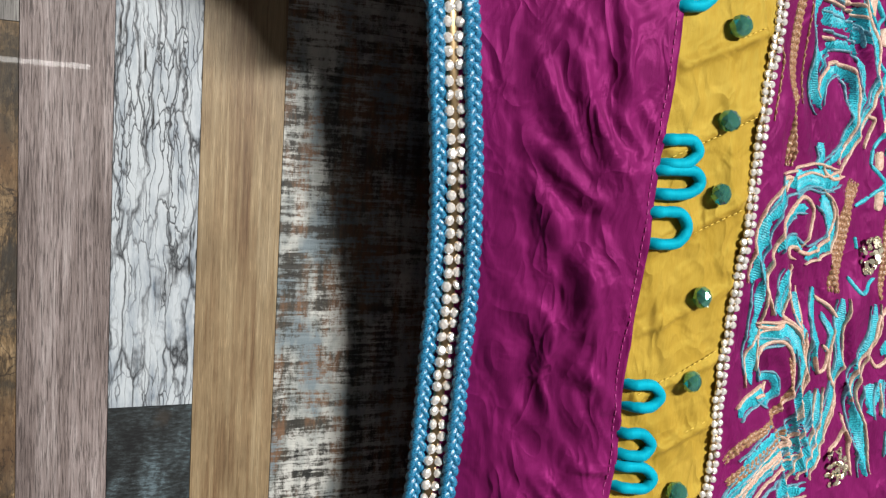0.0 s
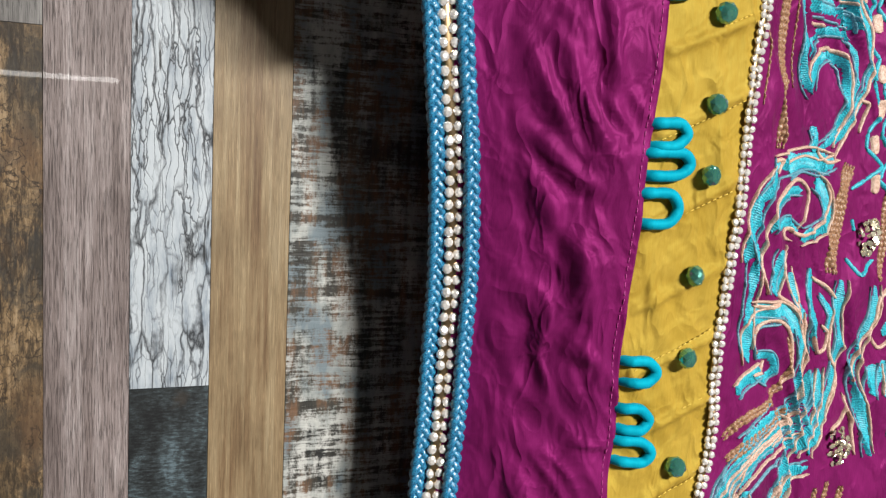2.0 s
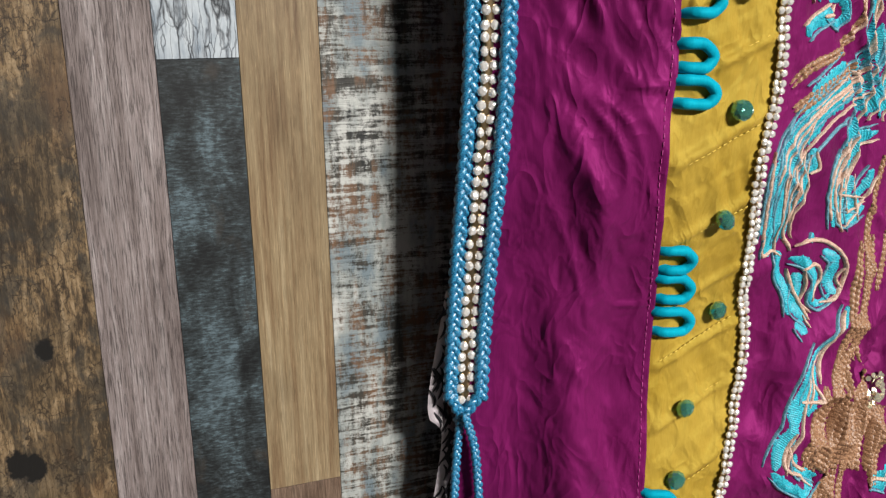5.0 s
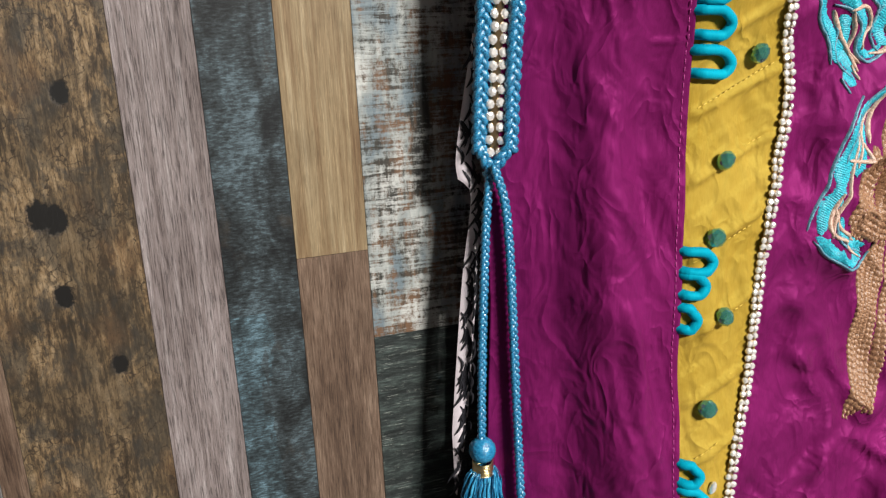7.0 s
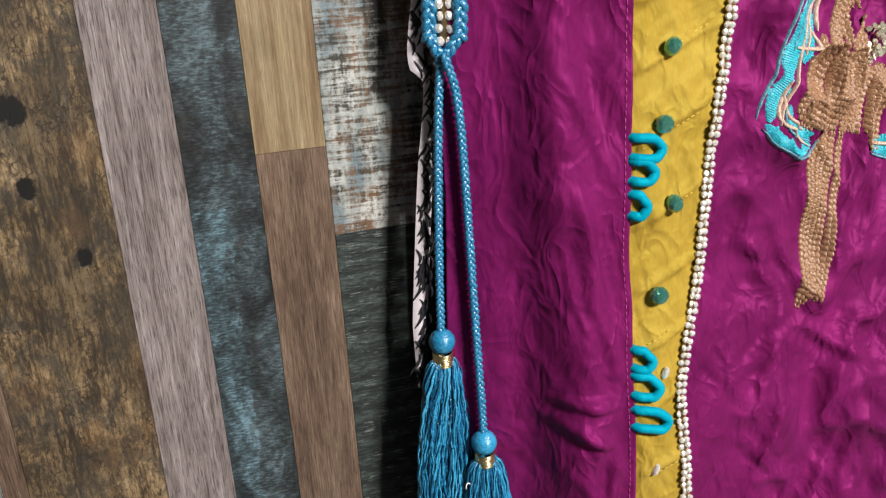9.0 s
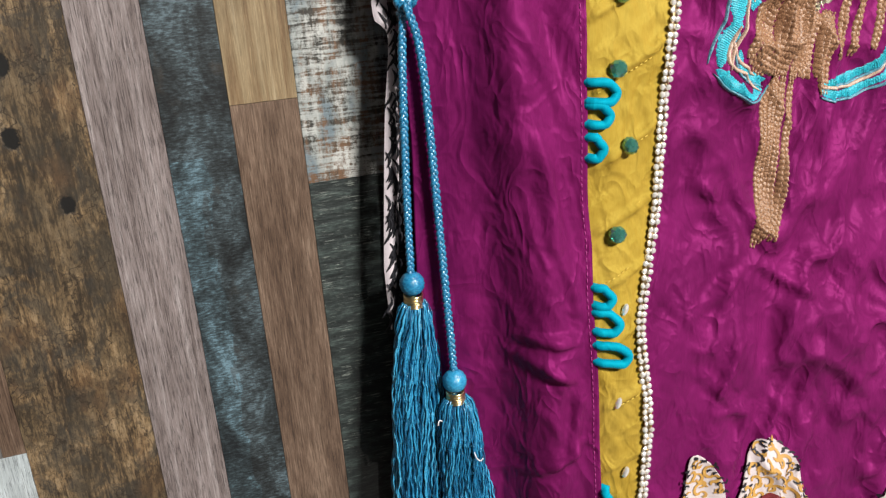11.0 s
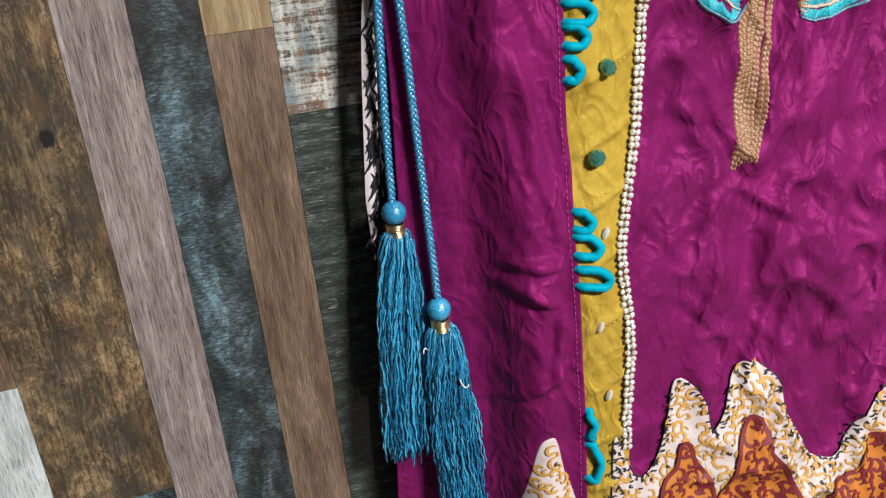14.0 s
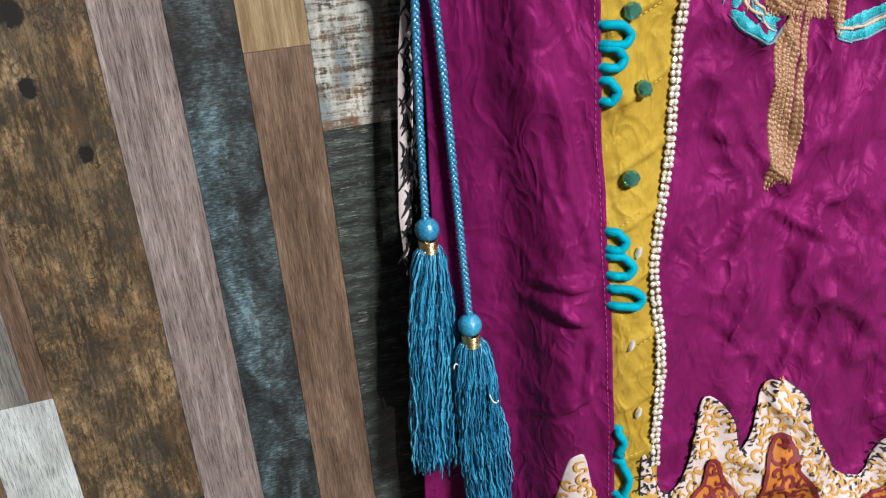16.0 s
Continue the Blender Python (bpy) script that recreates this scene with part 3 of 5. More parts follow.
LOOPS += [
    ((0.0936, 1.2192), (0.0956, 1.2090), (0.1151, 1.2116)),
    ((0.0901, 1.1240), (0.0896, 1.1169), (0.1073, 1.1184)),
    ((0.0893, 1.1113), (0.0891, 1.1067), (0.1023, 1.1074)),
    ((0.0886, 1.0970), (0.0886, 1.0865), (0.0981, 1.0906)),
    ((0.0867, 1.0148), (0.0863, 1.0070), (0.0972, 1.0096)),
    ((0.0859, 1.0022), (0.0851, 0.9920), (0.0994, 0.9953)),
    ((0.0849, 0.9834), (0.0845, 0.9752), (0.1034, 0.9764)),
    ((0.0859, 0.8934), (0.0848, 0.8776), (0.0905, 0.8849)),
    ((0.0850, 0.8714), (0.0835, 0.8487), (0.0922, 0.8592)),
]


TOP, BOTTOM = 1.74, 0.62


def smooth_line(points):
    p = spline(points, 0.004)
    return [tuple(q) for q in p]


TRIM_LINE, LEFT_LINE, RIGHT_LINE = smooth_line(TRIM), smooth_line(PLACKET_LEFT), smooth_line(PLACKET_RIGHT)


def hem_edge(z):
    """The dress's own edge beside the wall."""
    return line_x(TRIM_LINE + [(0.0075, 1.165), (0.0085, 1.10), (0.004, 1.0), (-0.010, 0.91), (-0.018, 0.82)], z) - 0.004


def cloth_panel(name, x_of, zs, cols, material, parent, proud, label, thick=0.0012, tuck=None, turn=0.0):
    """A cloth sheet between two lines, with a turned back edge."""
    nz = len(zs)
    grid = np.zeros((nz, cols + 2, 3))
    for i, z in enumerate(zs):
        a, b = x_of(z)
        x = np.linspace(a, b, cols)
        p = cloth(x, np.full(cols, z), proud)
        if tuck is not None:
            p[:, 1] -= tuck(x, z)
        grid[i, 1:-1] = p
        grid[i, 0] = p[0] + (turn, 0.004 if turn == 0 else thick * 2, 0)
        grid[i, -1] = p[-1] + (0, 0.003, 0)
    c = cols + 2
    faces = [(i * c + j, i * c + j + 1, (i + 1) * c + j + 1, (i + 1) * c + j) for i in range(nz - 1) for j in range(c - 1)]
    return mesh_part(name, grid.reshape(-1, 3), faces, material, parent, label)


# ---- the room ----
def slab(name, centre, size, material, label, category):
    me = box_mesh(name, size, material)
    ob = new(name, me)
    ob.matrix_basis = Matrix.Translation(centre)
    return tagged(ob, label, category, kind="structure")


wall_north = slab("wall_north", (0, 0.48, 1.35), (5.0, 0.10, 2.7), MAT_BROWN, "wall clad with strips of reclaimed wood laminate", "wall")
# Unseen room shell, invented; its dark greys hold down bounce in the shadows.
slab("wall_west", (-2.55, -1.0, 1.35), (0.1, 3.06, 2.7), MAT_ROOM, "unseen grey wall, added to set the bounced light", "wall")
slab("wall_east", (2.55, -1.0, 1.35), (0.1, 3.06, 2.7), MAT_ROOM, "unseen grey wall, added to set the bounced light", "wall")
slab("wall_south", (0, -2.58, 1.35), (5.2, 0.1, 2.7), MAT_ROOM, "unseen grey wall, added to set the bounced light", "wall")
slab("floor", (0, -1.0, -0.05), (5.2, 3.06, 0.1), MAT_FLOOR, "unseen dark grey floor, added to set the bounced light", "floor")
slab("ceiling", (0, -1.0, 2.76), (5.2, 3.2, 0.1), MAT_ROOM, "unseen grey ceiling, added to set the bounced light", "ceiling")

MAT_TUBE = bpy.data.materials.new("lit_tube")
MAT_TUBE.use_nodes = True
MAT_TUBE.node_tree.nodes["Principled BSDF"].inputs["Emission Color"].default_value = (1, 0.97, 0.93, 1)
MAT_TUBE.node_tree.nodes["Principled BSDF"].inputs["Emission Strength"].default_value = 14
light_stand = thing("light_stand", "slim glowing light tube on a dark metal stand", "lamp")
shared_part("tube", box_mesh("tube", (1.0, 0.008, 0.008), MAT_TUBE, 0.002), light_stand, Matrix.Translation((-0.62, -0.8, 1.578)))
for px_ in (-1.0, -0.3):
    shared_part("post", box_mesh("post", (0.012, 0.012, 1.571), MAT_PRINT_BLACK, 0.002), light_stand, Matrix.Translation((px_, -0.8, 0.7865)))
    shared_part("foot", box_mesh("foot", (0.05, 0.25, 0.012), MAT_PRINT_BLACK, 0.002), light_stand, Matrix.Translation((px_, -0.8, 0.006)))

KNOTS = [(-0.1783, 1.2139, 0.0045), (-0.1894, 1.1578, 0.006), (-0.1916, 1.1223, 0.0045), (-0.1723, 1.0834, 0.0042), (-0.1883, 1.1574, 0.005), (-0.1954, 1.1605, 0.006), (-0.1911, 1.1205, 0.0045), (-0.188, 1.3586, 0.003)]
MAT_KNOT = knotty_material(KNOTS)
FACE = 0.42


def plank(x0, x1, z0, z1, material, proud=0.0):
    me = box_mesh("plank", (x1 - x0 - 0.0002, 0.0098, z1 - z0 - 0.0002), material, 0.00012)
    me.transform(Matrix.Translation(((x0 + x1) / 2, FACE + 0.005 - proud, (z0 + z1) / 2)))
    ob = new("plank", me)
    ob.parent = wall_north
    ob.matrix_parent_inverse = wall_north.matrix_basis.inverted()
    return ob


E0, E1, E2, E3, E4, E5 = -0.2225, -0.155, -0.119, -0.0832, -0.0465, 0.034
for x0, x1, z0, z1, mt in (
        (-0.330, -0.262, 0.5, 1.9, MAT_BROWN), (-0.262, E0, 0.5, 0.9465, MAT_PALE), (-0.262, -0.2345, 0.9465, 1.9, MAT_DULL), (-0.2345, E0, 0.9465, 1.9, MAT_BROWN),
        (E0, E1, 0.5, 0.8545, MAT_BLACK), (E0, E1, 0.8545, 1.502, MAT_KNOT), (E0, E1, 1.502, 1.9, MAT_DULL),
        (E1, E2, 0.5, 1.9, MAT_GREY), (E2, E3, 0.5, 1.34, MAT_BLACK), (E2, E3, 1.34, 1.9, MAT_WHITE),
        (E3, E4, 0.5, 1.1240, MAT_BROWN), (E3, E4, 1.1240, 1.9, MAT_TAN), (E4, E5, 0.5, 1.075, MAT_RIB), (E4, E5, 1.075, 1.9, MAT_WORN),
        (E5, 0.10, 0.5, 1.9, MAT_BROWN), (0.10, 0.16, 0.5, 1.9, MAT_GREY), (0.16, 0.24, 0.5, 1.9, MAT_BLACK), (0.24, 0.32, 0.5, 1.9, MAT_TAN), (0.32, 0.4, 0.5, 1.9, MAT_BROWN)):
    plank(x0, x1, z0, z1, mt)

# ---- the dress ----
dress = thing("dress", "embroidered magenta dress with mustard placket hung before a wood wall", "dress")
zs = np.arange(BOTTOM, TOP, 0.0017)
cloth_panel("side_panel", lambda z: (hem_edge(z), line_x(LEFT_LINE, z)), zs, 80, MAT_MAGENTA, dress, 0.0036, "magenta satin cotton side panel, creased", turn=0.006)
cloth_panel("front_panel", lambda z: (line_x(RIGHT_LINE, z) - 0.002, 0.46), np.arange(BOTTOM, TOP, 0.0022), 150, MAT_MAGENTA, dress, 0.0006, "crumpled magenta front panel")


def tucks(x, z):
    """Diagonal pin tucks of the placket."""
    s = (z - 0.46 * (x - 0.1)) / 0.0345 + 0.12 * math.sin(z * 37)
    f = s - np.floor(s)
    inside = step_curve(0.0, 0.005, x - line_x(LEFT_LINE, z)) * step_curve(0.0, 0.005, line_x(RIGHT_LINE, z) - x)
    return inside * 0.0024 * np.exp(-((f - 0.5) / 0.075) ** 2) + 0.0006 * f + 0.0006 * ripple(x * 130 + z * 60, z * 90, 9)


cloth_panel("placket", lambda z: (line_x(LEFT_LINE, z) - 0.004, line_x(RIGHT_LINE, z) + 0.003), zs, 44, MAT_MUSTARD, dress, 0.0012, "mustard muslin placket with diagonal pin tucks", tuck=tucks)
# Unseen sheet standing in for a sleeve, cut to cast the planks' top shadow.
hem_line = spline([(-0.085, 1.620), (-0.032, 1.566), (0.000, 1.540), (0.030, 1.548), (0.062, 1.572)], 0.004)
rows_up = 16
shadow_sheet = []
for k in range(rows_up):
    for i, (x, z) in enumerate(hem_line):
        lift = k / (rows_up - 1)
        shadow_sheet.append((x, 0.300 - 0.012 * math.sin(math.pi * i / (len(hem_line) - 1)) + 0.004 * math.sin(x * 190 + lift), z + (1.76 - z) * lift))
c = len(hem_line)
mesh_part("shadow_sheet", shadow_sheet, [(c * i + j, c * i + j + 1, c * i + j + c + 1, c * i + j + c) for i in range(rows_up - 1) for j in range(c - 1)], MAT_MAGENTA, dress, "unseen magenta sheet above the trim, added to shade the wall")
back_zs = np.arange(BOTTOM, TOP, 0.02)
back = [(x, y, z) for z in back_zs for x, y in ((hem_edge(z) + 0.003, hang(hem_edge(z), z) + 0.003), (0.06, 0.412), (0.46, 0.412), (0.46, 0.33))]
mesh_part("back_panel", back, [(4 * i + j, 4 * i + j + 1, 4 * i + j + 5, 4 * i + j + 4) for i in range(len(back_zs) - 1) for j in range(3)], MAT_MAGENTA, dress)


def braid_geometry(p, width, strand, period, sides=7):
    """A three-strand plait along 3D points."""
    p = np.array(p)
    s = np.r_[0, np.cumsum(np.linalg.norm(np.diff(p, axis=0), axis=1))]
    n = max(8, int(s[-1] / (period / 14)))
    e = np.linspace(0, s[-1], n)
    c = np.stack([np.interp(e, s, p[:, k]) for k in range(3)], 1)
    tan = np.gradient(c, axis=0)
    tan /= np.linalg.norm(tan, axis=1)[:, None]
    side = np.cross(tan, (0, -1.0, 0))
    side /= np.linalg.norm(side, axis=1)[:, None]
    out = []
    for k in range(3):
        a = 2 * math.pi * (e / period + k / 3)
        wob = 1 + 0.12 * ripple(e * 180, 0 * e + k, 11)
        q = c + side * (width / 2 * np.sin(a))[:, None] + np.array((0, -1.0, 0)) * (strand * 0.62 * np.sin(2 * a))[:, None]
        out.append(tube(q, strand * wob, sides))
    return out


def add_braid(name, geometry, parent, label=""):
    """Strands of one plait: the first carries the other two."""
    first = mesh_part(name, *geometry[0], MAT_BRAID, parent, label)
    for v, f in geometry[1:]:
        mesh_part("strand", v, f, MAT_BRAID, first)
    return first


def shifted(points, dx):
    return [(x + dx, z) for x, z in points]


trim_band = spline([(TRIM[0][0], 1.70)] + TRIM, 0.003)
for dx in (-0.0060, 0.0082):
    add_braid("braid", braid_geometry(cloth(trim_band[:, 0] + dx, trim_band[:, 1], 0.0045), 0.0044, 0.0019, 0.0150), dress, "blue viscose plait beside the rhinestones")
tie_x, tie_z = TIE
v, f = gather([w for a, o in ((TRIM[-1][0] - 0.006, 0.0015), (TRIM[-1][0] + 0.0082, -0.001)) for w in braid_geometry(cloth(np.linspace(a, tie_x + o, 8), np.linspace(TRIM[-1][1] + 0.003, tie_z - 0.006, 8), 0.005), 0.0034, 0.0018, 0.014)])
mesh_part("braid_knot", v, f, MAT_BRAID, dress)


def stone_mesh(r, name, material):
    bm = bmesh.new()
    rings = [(0.45 * r, 0.62 * r), (0.82 * r, 0.40 * r), (r, 0.05 * r), (0.9 * r, -0.3 * r)]
    loops = [[bm.verts.new((a * math.cos(t), -h, a * math.sin(t))) for t in (2 * math.pi * (k + 0.5 * (i % 2)) / 8 for k in range(8))] for i, (a, h) in enumerate(rings)]
    bm.faces.new(loops[0])
    for i, (p, q) in enumerate(zip(loops, loops[1:])):
        for k in range(8):
            k2 = (k + 1) % 8
            if i % 2 == 0:
                bm.faces.new((p[k], q[k], p[k2]))
                bm.faces.new((p[k2], q[k], q[k2]))
            else:
                bm.faces.new((p[k], q[k2], p[k2]))
                bm.faces.new((p[k], q[k], q[k2]))
    bmesh.ops.recalc_face_normals(bm, faces=bm.faces[:])
    return bm_mesh(name, bm, material)


def rhinestones(points, pitch, gap, r, proud, parent_name, label):
    """A two-row chain of set stones along a line on the cloth."""
    line = spline(points, pitch)
    p3 = cloth(line[:, 0], line[:, 1], proud)
    tan = np.gradient(p3, axis=0)
    v, f = tube(p3 + (0, 0.0010, 0), gap * 0.62, 6, 0.35)
    strip = mesh_part(parent_name, v, f, MAT_SETTING, dress, label)
    me = stone_mesh(r, "rhinestone", MAT_STONE)
    rnd = random.Random(3)
    for i, p in enumerate(p3):
        side = np.cross(tan[i], (0, -1.0, 0))
        side /= np.linalg.norm(side)
        for sgn in (-1, 1):
            q = p + side * sgn * gap / 2 + np.array([rnd.gauss(0, 0.00025), 0, rnd.gauss(0, 0.00025)])
            shared_part("rhinestone", me, strip, Matrix.Translation(q) @ pose(0, 0, 0, rnd.gauss(0, 16), rnd.uniform(0, 360), rnd.gauss(0, 16)))


# ---- strings and tassels ----
def string_path(points, near):
    p = spline(points, 0.004)
    y = hang(p[:, 0], p[:, 1]) - near
    return np.stack([p[:, 0], y, p[:, 1]], 1)


def tassel(cord, head, foot, seed, lean):
    """Cord with a wound head, a gold wire band and a long fringe."""
    rnd = random.Random(seed)
    base = thing("tassel", "blue viscose tassel with a gold wire band on a plaited cord", "tassel", group="tassels of the dress")
    add_braid("cord", braid_geometry(cord, 0.0024, 0.00128, 0.0105), base)
    hx, hy, hz = cord[-1][0], cord[-1][1], head[1]
    bm = bmesh.new()
    bmesh.ops.create_uvsphere(bm, u_segments=40, v_segments=20, radius=0.0069)
    for w in bm.verts:
        a = math.atan2(w.co.y, w.co.x)
        k = 1 + 0.05 * math.cos(20 * a + 9 * w.co.z / 0.0069)
        w.co.x, w.co.y, w.co.z = w.co.x * k, w.co.y * k, w.co.z * 1.02
    me = bm_mesh("wound_head", bm, MAT_FRINGE, True)
    shared_part("wound_head", me, base, Matrix.Translation((hx, hy, hz)))
    rings = []
    for k in range(11):
        z = hz - 0.0065 - 0.0072 * k / 10
        a = np.linspace(0, 2 * math.pi, 25)
        rings.append(tube(np.stack([hx + 0.0052 * np.cos(a), hy + 0.0052 * np.sin(a), z + 0.0004 * np.sin(a + k)], 1), 0.00045, 5))
    v, f = gather(rings)
    mesh_part("gold_band", v, f, MAT_GOLD, base, "gold wire band")
    top = hz - 0.0138
    length = top - foot[1]
    strands = []
    for i in range(460):
        a = rnd.uniform(0, 2 * math.pi)
        q = math.sqrt(rnd.uniform(0.15, 1))
        rx, ry = 0.0180 * q * math.cos(a), 0.0085 * q * math.sin(a)
        ln = length * rnd.gauss(0.97, 0.035)
        s = np.linspace(0, 1, 52)
        open_ = np.minimum(1, 0.26 + 1.1 * s ** 0.55 - 0.36 * s)
        ph, am = rnd.uniform(0, 6.28), rnd.uniform(0.0005, 0.0028)
        x = hx + rx * open_ + lean * s + am * np.sin(ph + s * rnd.uniform(4, 12)) + 0.0004 * np.sin(ph * 3 + s * rnd.uniform(50, 90))
        y = hy + ry * open_ + am * np.cos(ph + s * 9) - 0.002 * s
        z = top + 0.003 - ln * s
        strands.append(tube(np.stack([x, y, z], 1), rnd.uniform(0.00032, 0.00062) * (1 + 0.38 * np.sin(np.arange(52) * 1.9 + ph)), 4))
    v, f = gather(strands)
    tagged(mesh_part("fringe", v, f, MAT_FRINGE, base, "glossy blue fringe of loose twisted threads"), kind="stuff")
    return base


t1 = tassel(string_path(STRING_1 + [(STRING_1[-1][0], TASSEL_1[0][1])], 0.006), TASSEL_1[0], TASSEL_1[1], 4, -0.006)
tassel(string_path(STRING_2 + [(STRING_2[-1][0], TASSEL_2[0][1])], 0.010), TASSEL_2[0], TASSEL_2[1], 8, 0.006)

# ---- patterned lining beside the cord ----
lp = spline(LINING, 0.004)
lv, lf = [], []
for i, (x, z) in enumerate(lp):
    y = hang(x, z) + 0.004
    w = 0.0042 * min(1, 0.3 + 3 * i / len(lp), 0.1 + 6 * (len(lp) - 1 - i) / len(lp))
    for k in range(7):
        u = k / 6 - 0.5
        lv.append((x + 0.002 + u * 2 * w, y - 0.0022 * math.cos(u * 2.6), z))
lf = [(7 * i + j, 7 * i + j + 1, 7 * i + j + 8, 7 * i + j + 7) for i in range(len(lp) - 1) for j in range(6)]
lining = mesh_part("lining", lv, lf, MAT_LINING, dress, "ivory lining edge with black brushed scroll print")
rnd = random.Random(12)
marks = []
for k in range(150):
    i = rnd.randrange(1, len(lp) - 1)
    x, z = lp[i]
    x0 = x + rnd.uniform(-0.002, 0.006)
    c = rnd.uniform(-1, 1)
    s = np.linspace(0, 1, 6)
    q = np.stack([x0 + 0.0025 * np.sin(s * 2.6 + c), 0 * s, z + 0.009 * (s - 0.5)], 1)
    uu = (q[:, 0] - x - 0.002) / 0.0084
    q[:, 1] = hang(x, z) + 0.004 - 0.0022 * np.cos(np.clip(uu, -.5, .5) * 2.6) - 0.0003
    marks.append(tube(q, 0.0008 * np.sin(np.pi * (0.1 + 0.8 * s)), 4, 0.15))
v, f = gather(marks)
mesh_part("print_mark", v, f, MAT_PRINT_BLACK, lining)

# ---- button loops and beads ----
for (ax, az), (bx, bz), (tx, tz) in LOOPS:
    mx, mz = (ax + bx) / 2, (az + bz) / 2
    h = max(0.0047, abs(az - bz) / 2)
    az, bz = mz + h, mz - h
    ux, uz = tx - mx, tz - mz
    pts = [(ax - 0.003, az), (mx + 0.5 * ux, az + 0.45 * uz + 0.0004), (tx - 0.0042, tz + h * 0.86), (tx - 0.0010, tz), (tx - 0.0042, tz - h * 0.86), (mx + 0.5 * ux, bz + 0.45 * uz - 0.0004), (bx - 0.003, bz)]
    c = spline(pts, 0.0012)
    run = np.minimum(np.arange(len(c)), np.arange(len(c))[::-1]) * 0.0012
    q = cloth(c[:, 0], c[:, 1], -0.0018 + 0.0062 * step_curve(0.001, 0.0062, run))
    v, f = tube(q, 0.0025 * (1 + 0.06 * ripple(np.arange(len(q)) * 0.4, 0 * q[:, 0], int(1000 * az) % 40)), 10)
    mesh_part("button_loop", v, f, MAT_PIPING, dress, "turquoise cotton piping loop")


def bead_mesh(r):
    bm = bmesh.new()
    rows = [(0.30, 0.86), (0.78, 0.62), (1.0, 0.2), (1.0, -0.2), (0.78, -0.62), (0.30, -0.86)]
    n = 8
    loops = [[bm.verts.new((r * a * math.cos(2 * math.pi * (k + 0.5 * (i % 2)) / n), r * a * math.sin(2 * math.pi * (k + 0.5 * (i % 2)) / n), r * h * 0.92)) for k in range(n)] for i, (a, h) in enumerate(rows)]
    bm.faces.new(loops[0])
    bm.faces.new(loops[-1][::-1])
    for i, (p, q) in enumerate(zip(loops, loops[1:])):
        for k in range(n):
            k2, o = (k + 1) % n, i % 2
            bm.faces.new((p[k], q[k] if not o else q[k2], p[k2]))
            bm.faces.new((p[k2], q[k], q[k2]) if not o else (p[k], q[k], q[k2]))
    bmesh.ops.recalc_face_normals(bm, faces=bm.faces[:])
    return bm_mesh("bead", bm, MAT_BEAD)


BEAD = bead_mesh(0.0049)
rnd = random.Random(21)
for x, z in BEADS:
    c = cloth(x, z, 0.0056)
    ob = shared_part("bead", BEAD, dress, Matrix.Translation(c) @ pose(0, 0, 0, rnd.uniform(50, 120), rnd.uniform(0, 360), rnd.uniform(-40, 40)))
    tagged(ob, "faceted green glass bead sewn on with yellow thread")
    for k in range(3):
        a = rnd.uniform(-0.5, 0.5) - 0.3
        s = np.linspace(0, 1, 9)
        q = np.stack([c[0] - 0.004 + 0.003 * k + 0.002 * np.sin(3 * s + a), c[1] + 0.0045 - 0.0108 * np.sin(s * 2.4), c[2] + 0.0095 - 0.010 * s], 1)
        v, f = tube(q, 0.0005, 5)
        mesh_part("bead_thread", v, f, MAT_STITCH, ob)
DROP = stone_mesh(0.0028, "drop_stone", MAT_STONE)
for x, z in DROPS:
    tagged(shared_part("drop_stone", DROP, dress, Matrix.Translation(cloth(x, z, 0.003)) @ pose(0, 0, 0, 5, 20, 0) @ Matrix.Diagonal((0.7, 1, 1.4, 1))), "small clear glass drop stone")

# ---- stitching ----
def stitches(points, dash, gap, r, material, name, proud):
    line = spline(points, dash / 3)
    p3 = cloth(line[:, 0], line[:, 1], proud)
    out = []
    i, per = 0, 3 + int(round(gap / (dash / 3)))
    while i + 4 < len(p3):
        out.append(tube(p3[i:i + 4], r, 5))
        i += per
    v, f = gather(out)
    return tagged(mesh_part(name, v, f, material, dress), kind="stuff")


stitches([(x - 0.0030, z) for x, z in PLACKET_LEFT], 0.0022, 0.0012, 0.00028, MAT_PINKSTITCH, "edge_stitching", 0.0038)
for n in range(22, 48):
    zc = 0.0345 * n
    z_at = lambda x: 0.0345 * (n + 0.5 - 0.12 * math.sin(zc * 37)) + 0.46 * (x - 0.1)
    a, b = line_x(LEFT_LINE, zc) + 0.006, line_x(RIGHT_LINE, zc) - 0.003
    if 0.8 < zc < 1.6:
        stitches([(a, z_at(a)), ((a + b) / 2, z_at((a + b) / 2)), (b, z_at(b))], 0.0018, 0.0009, 0.00026, MAT_STITCH, "tuck_stitching", 0.0028)

# ---- embroidery ----
EMB_MAT = {"z": MAT_TURQ, "t": MAT_TURQ, "p": MAT_PEACH, "c": MAT_COPPER, "k": MAT_COPPER, "u": MAT_STEEL}
EMB_NAME = {"z": "turquoise_trellis", "t": "turquoise_embroidery", "p": "peach_cord_outline", "c": "copper_embroidery", "k": "copper_cord_outline", "u": "steel_blue_cord_outline"}
rnd = random.Random(31)


